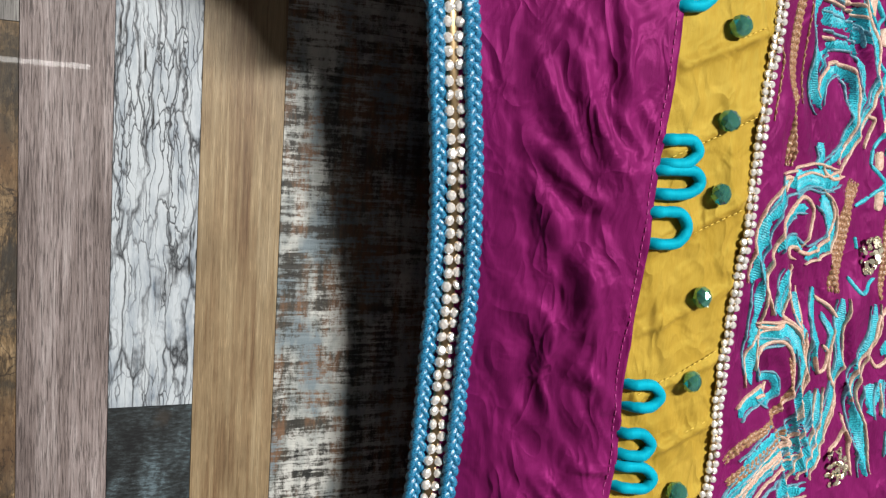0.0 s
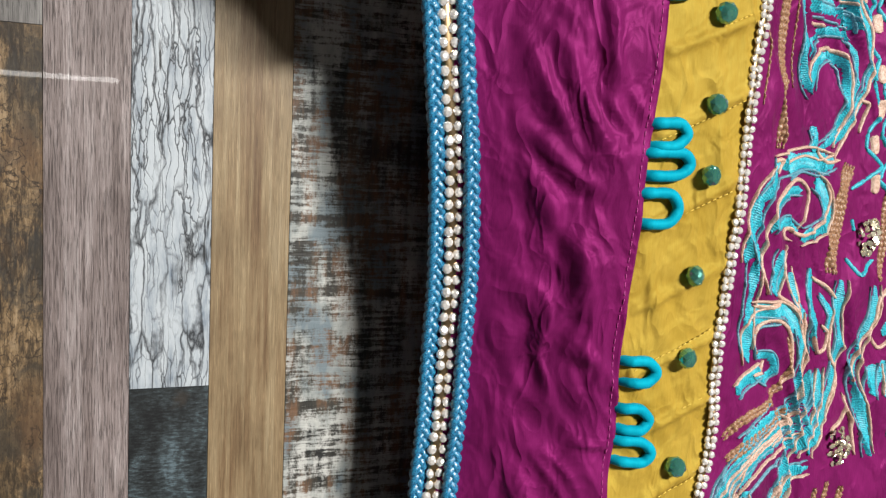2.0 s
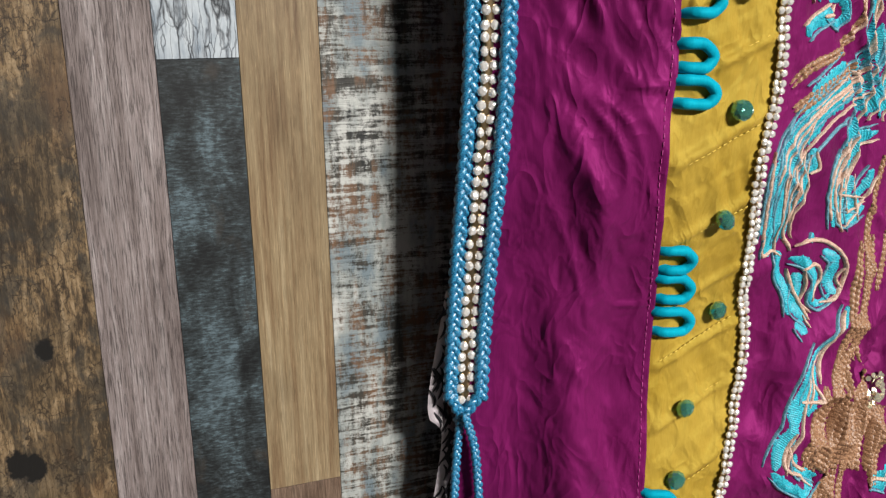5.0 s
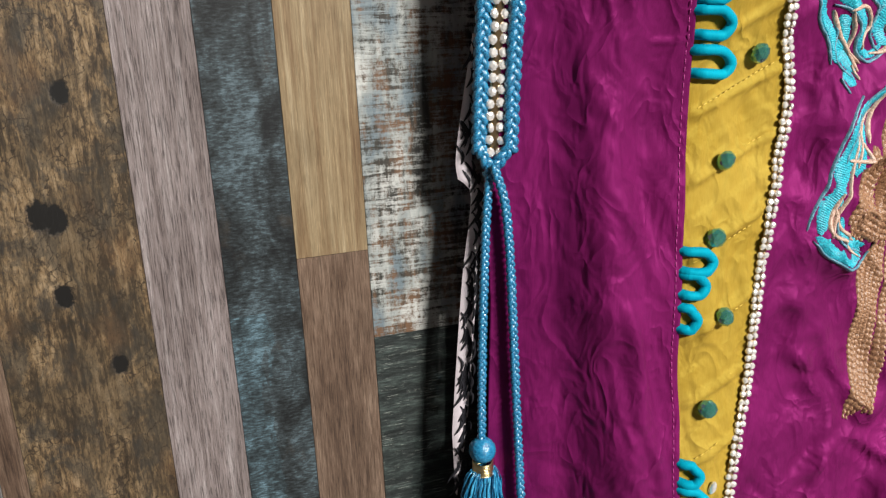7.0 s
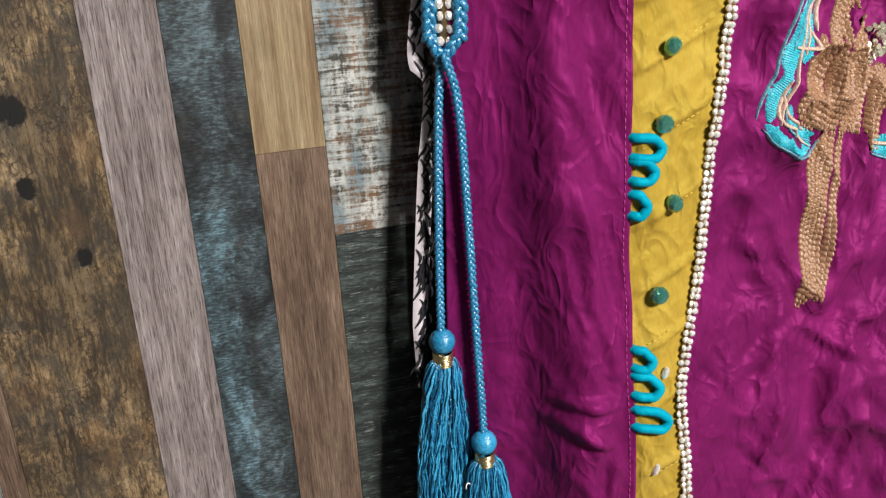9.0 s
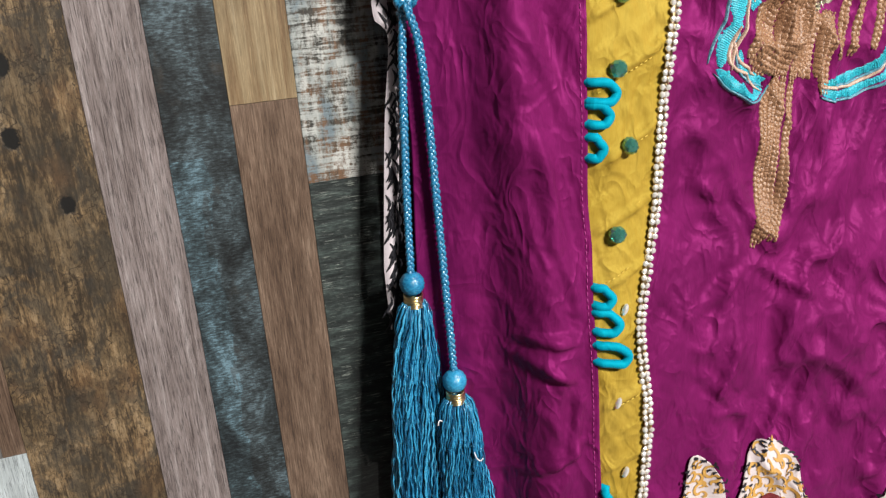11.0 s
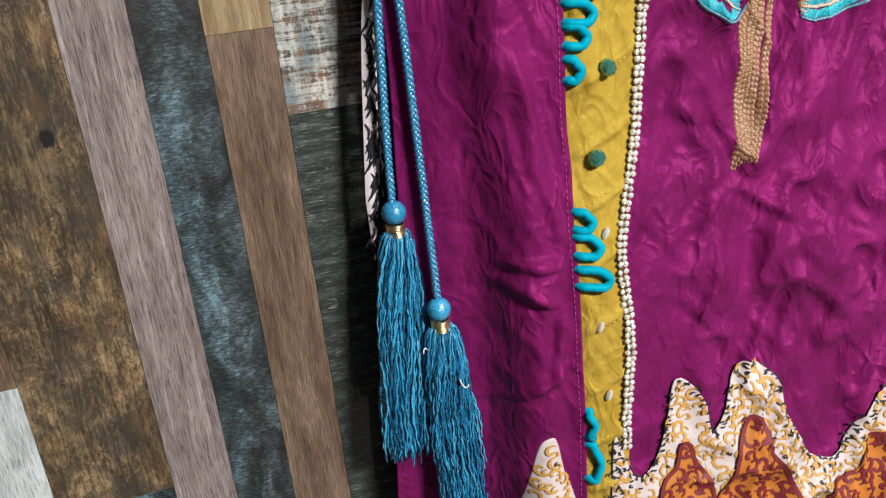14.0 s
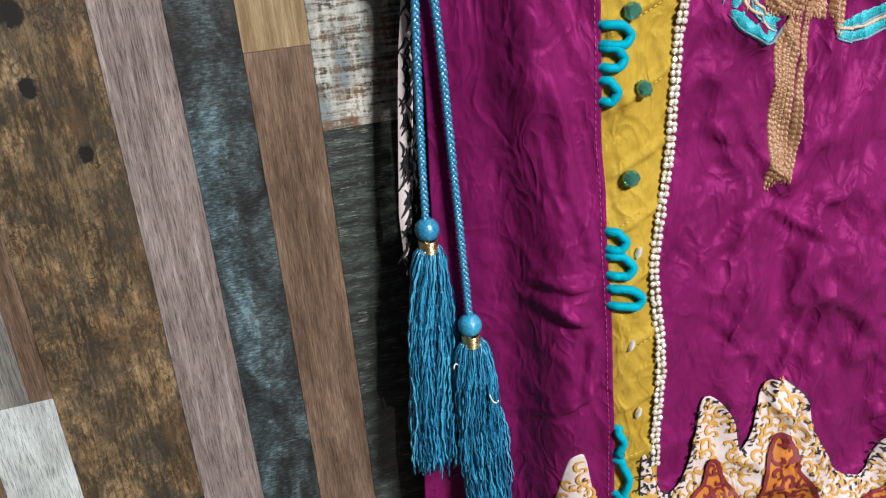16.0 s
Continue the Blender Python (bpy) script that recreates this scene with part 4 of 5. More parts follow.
def satin(kind, width, points):
    """A raised band of close satin stitches, w millimetres wide, ragged at its edges."""
    w = width * 0.001 * (1.3 if kind in "puz" else 1.0)
    step = 0.00055 if kind not in "pku" else 0.0009
    c = spline(points, step)
    tan = np.gradient(c, axis=0)
    tan /= np.linalg.norm(tan, axis=1)[:, None] + 1e-12
    nrm = np.stack([-tan[:, 1], tan[:, 0]], 1)
    n = len(c)
    s = np.linspace(0, 1, n)
    body = w / 2 * (np.minimum(1, np.minimum(s, 1 - s) * 7 + 0.35))
    if kind == "t":
        body = body * (0.78 + 0.3 * ripple(s * n * 0.06, 0 * s, rnd.randrange(60)))
    stitch = np.ones(n)
    if kind in "ck":
        stitch = np.abs(np.sin(np.arange(n) * step * math.pi / 0.0031 + rnd.uniform(0, 3)))
        body = body * (0.72 + 0.28 * stitch)
    height = {"z": 0.0014, "t": 0.0011, "p": 0.0019, "c": 0.0014, "k": 0.0015, "u": 0.0016}[kind]
    cols = 7
    u = np.linspace(-1, 1, cols)[None, :]
    jag = np.array([[rnd.uniform(0.85, 1.18), rnd.uniform(0.85, 1.18)] for _ in range(n)]) if kind not in "pku" else np.ones((n, 2))
    i = np.arange(n)[:, None]
    across = body[:, None] * u * np.where(u < 0, jag[:, :1], jag[:, 1:])
    lean = 0.0005 * u if kind == "t" else 0 * u
    qx = c[:, :1] + nrm[:, :1] * across + tan[:, :1] * lean
    qz = c[:, 1:] + nrm[:, 1:] * across + tan[:, 1:] * lean
    ridge = 0.00016 * np.where(i % 2, 1.0, -1.0) if kind not in "pku" else 0.00022 * np.sin(i * 1.1)
    grain = 0.0004 * np.abs(np.sin(u * w * 900 + i % 3)) if kind == "c" else 0
    lift = 0.0002 + height * (0.35 + 0.65 * stitch)[:, None] * np.sqrt(np.maximum(0, 1 - u * u)) + ridge * (1 - np.abs(u)) + grain
    verts = cloth(qx.ravel(), qz.ravel(), lift.ravel())
    faces = [(i * cols + j, i * cols + j + 1, (i + 1) * cols + j + 1, (i + 1) * cols + j) for i in range(n - 1) for j in range(cols - 1)]
    mesh_part(EMB_NAME[kind], verts, faces, EMB_MAT[kind], dress, smooth=kind != "t")


def offset_line(points, d):
    c = spline(points, 0.004)
    tan = np.gradient(c, axis=0)
    tan /= np.linalg.norm(tan, axis=1)[:, None] + 1e-12
    q = c + d * np.stack([-tan[:, 1], tan[:, 0]], 1)
    return [tuple(v) for v in q]


def stroke(kind, width, points):
    """One drawn stroke: fills get corded outlines, broad copper becomes rows of chain stitch."""
    if kind == "c" and width >= 3.3:
        rows = max(2, round(width / 2.1))
        for k in range(rows):
            satin("c", 3.0, offset_line(points, (k - (rows - 1) / 2) * 0.001 * width / rows))
    elif kind == "t":
        satin("t", width * (1.75 if width < 6 else 1.55), points)
        satin("u", 1.3, offset_line(points, -0.00085 * width))
        if width >= 5:
            satin("p", 1.4, offset_line(points, 0.00075 * width))
        if width >= 8:
            satin("u", 1.5, offset_line(points, 0.00015 * width))
    elif kind == "z":
        for a, b in zip(points, points[1:]):
            satin("z", width, [a, b])
    else:
        satin(kind, width, points)


stroke('c', 6, [(0.1644, 1.5531), (0.1651, 1.5301), (0.1665, 1.5071), (0.1679, 1.4818), (0.1683, 1.4644)])
stroke('k', 1.4, [(0.1563, 1.5498), (0.1538, 1.5390), (0.1506, 1.5262), (0.1525, 1.5055), (0.1504, 1.4834)])
stroke('k', 1.4, [(0.1728, 1.5423), (0.1753, 1.5172), (0.1765, 1.4936)])
stroke('c', 8, [(0.2381, 1.4596), (0.2326, 1.4430), (0.2310, 1.4264), (0.2275, 1.4016)])
stroke('c', 5, [(0.2659, 1.4459), (0.2657, 1.4225), (0.2655, 1.3969)])
stroke('t', 4, [(0.1832, 1.5496), (0.1842, 1.5369), (0.1855, 1.5241), (0.1856, 1.5092), (0.1883, 1.5002), (0.1963, 1.4924)])
stroke('t', 8, [(0.1927, 1.5384), (0.2077, 1.5369), (0.2230, 1.5351), (0.2337, 1.5294)])
stroke('t', 5, [(0.2175, 1.5433), (0.2285, 1.5398), (0.2353, 1.5285)])
stroke('p', 2, [(0.1928, 1.4978), (0.1950, 1.5084), (0.2072, 1.5163), (0.2203, 1.5154), (0.2297, 1.5069), (0.2305, 1.4920), (0.2272, 1.4776), (0.2189, 1.4671)])
stroke('t', 4, [(0.1981, 1.4954), (0.2017, 1.5087), (0.2131, 1.5142), (0.2243, 1.5098), (0.2278, 1.4948), (0.2243, 1.4794), (0.2155, 1.4699), (0.2044, 1.4646)])
stroke('t', 3, [(0.1902, 1.5097), (0.1949, 1.5197), (0.2063, 1.5251), (0.2215, 1.5250), (0.2340, 1.5173), (0.2364, 1.5045), (0.2343, 1.4902)])
stroke('t', 4, [(0.2270, 1.5514), (0.2340, 1.5425), (0.2432, 1.5313), (0.2468, 1.5154), (0.2409, 1.4947), (0.2332, 1.4789), (0.2222, 1.4682)])
stroke('p', 2, [(0.2293, 1.5537), (0.2372, 1.5408), (0.2468, 1.5276), (0.2458, 1.5092), (0.2388, 1.4884), (0.2301, 1.4695), (0.2235, 1.4611)])
stroke('p', 2, [(0.1887, 1.5467), (0.2013, 1.5474), (0.2142, 1.5457), (0.2165, 1.5522), (0.2211, 1.5568), (0.2276, 1.5515)])
stroke('t', 3, [(0.1833, 1.5488), (0.1948, 1.5490), (0.2114, 1.5472)])
stroke('t', 3, [(0.1935, 1.5589), (0.2044, 1.5555), (0.2195, 1.5581), (0.2255, 1.5649)])
stroke('p', 1.8, [(0.2402, 1.4930), (0.2466, 1.4914), (0.2449, 1.4847), (0.2420, 1.4763)])
stroke('p', 1.8, [(0.1907, 1.5380), (0.1951, 1.5292), (0.2060, 1.5269)])
stroke('z', 2, [(0.2307, 1.5520), (0.2455, 1.5376), (0.2411, 1.5271), (0.2536, 1.5160), (0.2474, 1.5033), (0.2569, 1.4875), (0.2488, 1.4766), (0.2486, 1.4683), (0.2612, 1.4594), (0.2497, 1.4517), (0.2407, 1.4462)])
stroke('z', 2, [(0.2551, 1.5548), (0.2493, 1.5421), (0.2581, 1.5328)])
stroke('z', 2, [(0.2615, 1.5135), (0.2553, 1.4998), (0.2631, 1.4878), (0.2573, 1.4760), (0.2666, 1.4649), (0.2581, 1.4520), (0.2697, 1.4428)])
stroke('z', 2, [(0.2477, 1.5619), (0.2402, 1.5531), (0.2476, 1.5440), (0.2428, 1.5333)])
stroke('z', 2, [(0.2411, 1.4307), (0.2432, 1.4244)])
stroke('z', 2, [(0.2385, 1.4098), (0.2469, 1.4003), (0.2592, 1.4087)])
stroke('p', 5, [(0.2388, 1.5528), (0.2397, 1.5481), (0.2395, 1.5433)])
stroke('p', 5, [(0.2491, 1.5388), (0.2506, 1.5341), (0.2510, 1.5292)])
stroke('p', 5, [(0.2539, 1.5127), (0.2547, 1.5079), (0.2544, 1.5030)])
stroke('p', 5, [(0.2553, 1.4944), (0.2563, 1.4895), (0.2565, 1.4845)])
stroke('p', 5, [(0.2531, 1.4756), (0.2544, 1.4707), (0.2546, 1.4657)])
stroke('p', 5, [(0.2557, 1.4548), (0.2569, 1.4498), (0.2570, 1.4448)])
stroke('t', 7, [(0.1663, 1.4551), (0.1796, 1.4581), (0.1991, 1.4614), (0.2204, 1.4590)])
stroke('t', 5, [(0.1788, 1.4534), (0.1937, 1.4584), (0.2100, 1.4568), (0.2251, 1.4612)])
stroke('t', 4, [(0.1997, 1.4771), (0.2039, 1.4704), (0.2012, 1.4644)])
stroke('t', 4, [(0.1658, 1.4597), (0.1649, 1.4486), (0.1575, 1.4394)])
stroke('p', 2, [(0.2040, 1.4665), (0.2149, 1.4599), (0.2299, 1.4614)])
stroke('p', 2, [(0.1663, 1.4579), (0.1727, 1.4589), (0.1695, 1.4523)])
stroke('t', 6, [(0.1522, 1.4099), (0.1538, 1.4247), (0.1571, 1.4412), (0.1667, 1.4532)])
stroke('p', 2, [(0.1679, 1.3946), (0.1633, 1.4122), (0.1668, 1.4327), (0.1769, 1.4445), (0.1907, 1.4502), (0.2030, 1.4448), (0.2027, 1.4339), (0.1974, 1.4251)])
stroke('t', 3, [(0.1669, 1.4243), (0.1715, 1.4355), (0.1829, 1.4439), (0.1967, 1.4448)])
stroke('t', 6, [(0.2073, 1.4507), (0.2189, 1.4428), (0.2232, 1.4326), (0.2171, 1.4245), (0.2020, 1.4205)])
stroke('p', 2, [(0.2169, 1.4489), (0.2233, 1.4408), (0.2198, 1.4302), (0.2056, 1.4218), (0.1869, 1.4258), (0.1826, 1.4221), (0.1919, 1.4194)])
stroke('t', 4, [(0.1989, 1.4230), (0.1862, 1.4290), (0.1755, 1.4259)])
stroke('t', 4, [(0.1545, 1.4357), (0.1561, 1.4209), (0.1639, 1.4093)])
stroke('t', 6, [(0.1580, 1.4115), (0.1583, 1.3964), (0.1586, 1.3811), (0.1601, 1.3665)])
stroke('t', 8, [(0.1803, 1.4151), (0.1781, 1.4045), (0.1761, 1.3930)])
stroke('p', 2, [(0.1858, 1.4177), (0.1843, 1.4060), (0.1959, 1.3913), (0.2058, 1.3743), (0.2091, 1.3514), (0.2081, 1.3372)])
stroke('p', 2, [(0.1772, 1.3948), (0.1923, 1.3876), (0.2005, 1.3828)])
stroke('p', 2, [(0.1962, 1.4063), (0.2029, 1.3927), (0.1997, 1.3869)])
stroke('t', 4, [(0.1930, 1.4035), (0.2000, 1.3889), (0.2071, 1.3782)])
stroke('t', 5, [(0.1591, 1.3868), (0.1714, 1.3866), (0.1895, 1.3839), (0.2012, 1.3706)])
stroke('p', 2, [(0.1612, 1.3885), (0.1728, 1.3878), (0.1847, 1.3893)])
stroke('t', 6, [(0.1621, 1.3605), (0.1604, 1.3732), (0.1661, 1.3813), (0.1825, 1.3836)])
stroke('p', 2, [(0.1667, 1.3648), (0.1672, 1.3764), (0.1779, 1.3807), (0.1906, 1.3758), (0.1971, 1.3650), (0.1976, 1.3509), (0.1885, 1.3421)])
stroke('c', 5, [(0.1929, 1.3715), (0.1976, 1.3549), (0.1885, 1.3421), (0.1750, 1.3362), (0.1593, 1.3318), (0.1495, 1.3236)])
stroke('t', 5, [(0.1541, 1.3467), (0.1623, 1.3518), (0.1719, 1.3563)])
stroke('t', 3, [(0.1675, 1.3550), (0.1785, 1.3499), (0.1857, 1.3545), (0.1815, 1.3615), (0.1722, 1.3618)])
stroke('p', 2, [(0.1657, 1.3537), (0.1761, 1.3554), (0.1783, 1.3594)])
stroke('t', 5, [(0.2000, 1.3768), (0.2063, 1.3640), (0.2076, 1.3485), (0.2038, 1.3337), (0.1888, 1.3239), (0.1694, 1.3134)])
stroke('p', 2, [(0.2056, 1.3824), (0.2116, 1.3614), (0.2088, 1.3391), (0.2027, 1.3256), (0.1854, 1.3151)])
stroke('t', 8, [(0.1856, 1.3325), (0.1751, 1.3253), (0.1620, 1.3175)])
stroke('t', 8, [(0.2166, 1.3506), (0.2173, 1.3359), (0.2153, 1.3215)])
stroke('t', 6, [(0.2242, 1.3508), (0.2252, 1.3329), (0.2191, 1.3188), (0.2084, 1.3071)])
stroke('p', 2, [(0.1964, 1.3287), (0.2055, 1.3241), (0.2020, 1.3173)])
stroke('t', 4, [(0.2147, 1.4042), (0.2129, 1.3920), (0.2141, 1.3755), (0.2200, 1.3606)])
stroke('p', 2, [(0.2146, 1.4001), (0.2242, 1.3951), (0.2327, 1.3885)])
stroke('t', 5, [(0.2345, 1.3983), (0.2353, 1.3805), (0.2391, 1.3677), (0.2366, 1.3488), (0.2329, 1.3321), (0.2272, 1.3177), (0.2181, 1.3055)])
stroke('p', 2, [(0.2152, 1.3693), (0.2217, 1.3600), (0.2276, 1.3620), (0.2279, 1.3704), (0.2198, 1.3751)])
stroke('p', 2, [(0.2300, 1.3828), (0.2316, 1.3596), (0.2381, 1.3466), (0.2336, 1.3278)])
stroke('t', 3, [(0.2214, 1.3915), (0.2278, 1.3808), (0.2279, 1.3704)])
stroke('p', 2, [(0.2502, 1.3334), (0.2466, 1.3203), (0.2388, 1.3139)])
stroke('t', 5, [(0.2600, 1.3948), (0.2606, 1.3798), (0.2556, 1.3649), (0.2529, 1.3479), (0.2586, 1.3303), (0.2646, 1.3144), (0.2683, 1.2988)])
stroke('p', 2, [(0.2722, 1.3929), (0.2637, 1.3879), (0.2612, 1.3755), (0.2537, 1.3586), (0.2523, 1.3415)])
stroke('p', 2, [(0.2616, 1.3664), (0.2701, 1.3596), (0.2772, 1.3659), (0.2745, 1.3729)])
stroke('t', 4, [(0.2711, 1.3665), (0.2760, 1.3783), (0.2760, 1.3859)])
stroke('t', 8, [(0.2673, 1.3504), (0.2681, 1.3329)])
stroke('t', 8, [(0.2750, 1.3522), (0.2770, 1.3313)])
stroke('p', 2, [(0.2460, 1.3354), (0.2535, 1.3197), (0.2583, 1.2998)])
stroke('t', 5, [(0.2824, 1.3243), (0.2836, 1.3095)])
stroke('t', 4, [(0.1518, 1.2954), (0.1506, 1.2845), (0.1468, 1.2761), (0.1476, 1.2621), (0.1489, 1.2512)])
stroke('t', 9, [(0.1578, 1.2953), (0.1572, 1.2826), (0.1548, 1.2706), (0.1567, 1.2562)])
stroke('t', 5, [(0.1647, 1.2910), (0.1652, 1.2737), (0.1613, 1.2614), (0.1636, 1.2484)])
stroke('p', 1.9, [(0.1428, 1.2947), (0.1437, 1.2788), (0.1466, 1.2622), (0.1514, 1.2418), (0.1577, 1.2432), (0.1622, 1.2406)])
stroke('p', 1.9, [(0.1641, 1.2841), (0.1628, 1.2685), (0.1616, 1.2550), (0.1680, 1.2425)])
stroke('t', 4, [(0.1689, 1.2943), (0.1738, 1.2859), (0.1683, 1.2819)])
stroke('p', 1.8, [(0.1709, 1.2926), (0.1768, 1.2838), (0.1715, 1.2811)])
stroke('t', 5, [(0.1946, 1.2904), (0.1903, 1.2780), (0.1919, 1.2652), (0.1935, 1.2521)])
stroke('t', 6, [(0.2029, 1.2776), (0.2040, 1.2609), (0.2088, 1.2511)])
stroke('p', 1.9, [(0.1959, 1.2948), (0.1875, 1.2745), (0.1908, 1.2560)])
stroke('p', 2, [(0.1699, 1.2446), (0.1770, 1.2471), (0.1909, 1.2447), (0.2029, 1.2361), (0.2072, 1.2241), (0.2031, 1.2126), (0.1938, 1.2110)])
stroke('t', 3, [(0.1815, 1.2500), (0.1795, 1.2458)])
stroke('t', 4, [(0.1690, 1.2386), (0.1772, 1.2357), (0.1865, 1.2257), (0.1854, 1.2159), (0.1939, 1.2104), (0.2007, 1.2147)])
stroke('t', 6, [(0.2014, 1.2314), (0.1983, 1.2228), (0.2032, 1.2145)])
stroke('t', 4, [(0.1890, 1.2410), (0.1979, 1.2346), (0.1974, 1.2288)])
stroke('p', 1.9, [(0.1755, 1.2320), (0.1852, 1.2335), (0.1916, 1.2249), (0.1874, 1.2193), (0.1860, 1.2135)])
stroke('t', 4, [(0.1615, 1.2429), (0.1634, 1.2313), (0.1692, 1.2211), (0.1711, 1.2083)])
stroke('t', 5, [(0.1734, 1.2306), (0.1764, 1.2206), (0.1744, 1.2129), (0.1850, 1.2039)])
stroke('t', 6, [(0.1780, 1.2039), (0.1835, 1.1966)])
stroke('p', 1.9, [(0.1684, 1.2329), (0.1724, 1.2228), (0.1796, 1.2125), (0.1867, 1.2032)])
stroke('t', 4, [(0.2097, 1.2081), (0.2034, 1.1949), (0.1948, 1.1857), (0.1917, 1.1719), (0.1890, 1.1602), (0.1851, 1.1525)])
stroke('p', 1.9, [(0.2076, 1.2064), (0.2014, 1.1911), (0.1972, 1.1804), (0.1952, 1.1676)])
stroke('t', 7, [(0.1923, 1.1879), (0.1864, 1.1804), (0.1825, 1.1708), (0.1777, 1.1573), (0.1749, 1.1455), (0.1696, 1.1360), (0.1657, 1.1251)])
stroke('t', 5, [(0.1900, 1.1821), (0.1864, 1.1685), (0.1827, 1.1578)])
stroke('p', 1.9, [(0.1903, 1.1691), (0.1942, 1.1596), (0.1807, 1.1606)])
stroke('p', 1.9, [(0.1768, 1.1453), (0.1706, 1.1296), (0.1749, 1.1232), (0.1832, 1.1190), (0.1939, 1.1089)])
stroke('t', 4, [(0.1647, 1.1242), (0.1711, 1.1169), (0.1810, 1.1108), (0.1899, 1.1060), (0.1951, 1.1134)])
stroke('t', 4, [(0.1779, 1.1328), (0.1808, 1.1219), (0.1905, 1.1167), (0.1965, 1.1143)])
stroke('p', 1.9, [(0.1732, 1.1386), (0.1763, 1.1288), (0.1833, 1.1226), (0.1924, 1.1170)])
stroke('c', 3.4, [(0.1923, 1.1558), (0.1887, 1.1439), (0.1839, 1.1278)])
stroke('c', 3.4, [(0.1980, 1.1562), (0.1957, 1.1410), (0.1916, 1.1264)])
stroke('c', 4, [(0.2168, 1.2037), (0.2105, 1.1843), (0.2056, 1.1665), (0.2034, 1.1546)])
stroke('c', 4, [(0.2190, 1.1895), (0.2136, 1.1758), (0.2116, 1.1619)])
stroke('c', 3.4, [(0.1989, 1.1658), (0.1919, 1.1459), (0.1846, 1.1244)])
stroke('c', 3.4, [(0.2033, 1.1636), (0.1966, 1.1435), (0.1897, 1.1228)])
stroke('c', 3.4, [(0.2125, 1.1831), (0.2081, 1.1661), (0.2030, 1.1429), (0.1952, 1.1167)])
stroke('c', 3.4, [(0.2126, 1.1638), (0.2073, 1.1405), (0.1991, 1.1163)])
stroke('c', 4, [(0.2179, 1.1595), (0.2122, 1.1380), (0.2040, 1.1157)])
stroke('c', 4, [(0.2224, 1.1531), (0.2170, 1.1355), (0.2094, 1.1145)])
stroke('c', 4, [(0.2282, 1.1506), (0.2224, 1.1329), (0.2158, 1.1117)])
stroke('c', 4, [(0.2338, 1.1491), (0.2295, 1.1342), (0.2233, 1.1129)])
stroke('c', 4, [(0.2401, 1.1475), (0.2359, 1.1336), (0.2298, 1.1122)])
stroke('c', 3.6, [(0.2015, 1.1185), (0.1966, 1.0874), (0.1944, 1.0509), (0.1875, 1.0214)])
stroke('c', 3.6, [(0.2064, 1.1169), (0.2010, 1.0846), (0.1975, 1.0505), (0.1897, 1.0236)])
stroke('c', 3.6, [(0.2113, 1.1164), (0.2055, 1.0819), (0.2005, 1.0479), (0.1934, 1.0256)])
stroke('c', 3.6, [(0.2165, 1.1137), (0.2105, 1.0790), (0.2046, 1.0473), (0.1959, 1.0256)])
stroke('c', 4, [(0.2267, 1.1567), (0.2198, 1.1393), (0.2176, 1.1121)])
stroke('c', 4, [(0.2338, 1.1560), (0.2282, 1.1385), (0.2251, 1.1113)])
stroke('c', 4, [(0.2524, 1.1544), (0.2475, 1.1366), (0.2447, 1.1200)])
stroke('c', 4, [(0.2600, 1.1538), (0.2560, 1.1358), (0.2532, 1.1212)])
stroke('c', 4, [(0.2715, 1.1528), (0.2678, 1.1347), (0.2649, 1.1241)])
stroke('t', 4, [(0.2305, 1.1050), (0.2474, 1.0999), (0.2667, 1.1040), (0.2809, 1.1129), (0.2867, 1.1297)])
stroke('t', 4, [(0.2349, 1.1077), (0.2542, 1.1095), (0.2712, 1.1171), (0.2773, 1.1337)])
stroke('p', 1.9, [(0.2331, 1.1060), (0.2528, 1.1043), (0.2700, 1.1100), (0.2802, 1.1225)])
stroke('t', 9, [(0.2102, 1.3248), (0.1844, 1.3149), (0.1647, 1.3030), (0.1506, 1.2859)])
stroke('t', 7, [(0.1702, 1.3177), (0.1564, 1.3033), (0.1476, 1.2836), (0.1513, 1.2594)])
stroke('c', 6, [(0.2010, 1.3313), (0.1735, 1.3226), (0.1527, 1.3120)])
stroke('p', 2, [(0.1962, 1.3249), (0.1674, 1.3104), (0.1538, 1.2960), (0.1475, 1.2784)])
stroke('u', 2, [(0.1957, 1.3069), (0.1751, 1.2948), (0.1606, 1.2801)])
stroke('t', 5, [(0.2197, 1.2980), (0.2052, 1.2932), (0.1980, 1.2800), (0.1907, 1.2669), (0.2157, 1.2607)])
stroke('p', 2, [(0.2004, 1.2961), (0.1985, 1.2868), (0.1912, 1.2724)])
stroke('t', 4, [(0.1684, 1.2939), (0.1740, 1.2844), (0.1656, 1.2837)])
stroke('t', 6, [(0.2205, 1.2786), (0.2090, 1.2626), (0.1982, 1.2551)])
stroke('t', 5, [(0.1579, 1.2880), (0.1545, 1.2700), (0.1600, 1.2474)])
stroke('c', 6, [(0.2254, 1.2442), (0.2208, 1.2124), (0.2174, 1.1771)])
stroke('c', 5, [(0.2171, 1.2420), (0.2133, 1.2131), (0.2087, 1.1751), (0.2036, 1.1516)])
stroke('c', 3.4, [(0.2264, 1.2859), (0.2238, 1.2519), (0.2200, 1.2146)])
stroke('c', 3.4, [(0.2366, 1.2879), (0.2366, 1.2502), (0.2316, 1.2131)])
stroke('c', 3.4, [(0.2483, 1.2838), (0.2462, 1.2429), (0.2436, 1.2115)])
stroke('t', 5, [(0.2027, 1.2923), (0.1973, 1.2716), (0.1993, 1.2555), (0.2181, 1.2589)])
stroke('p', 2, [(0.1953, 1.2904), (0.1910, 1.2695), (0.1993, 1.2493)])
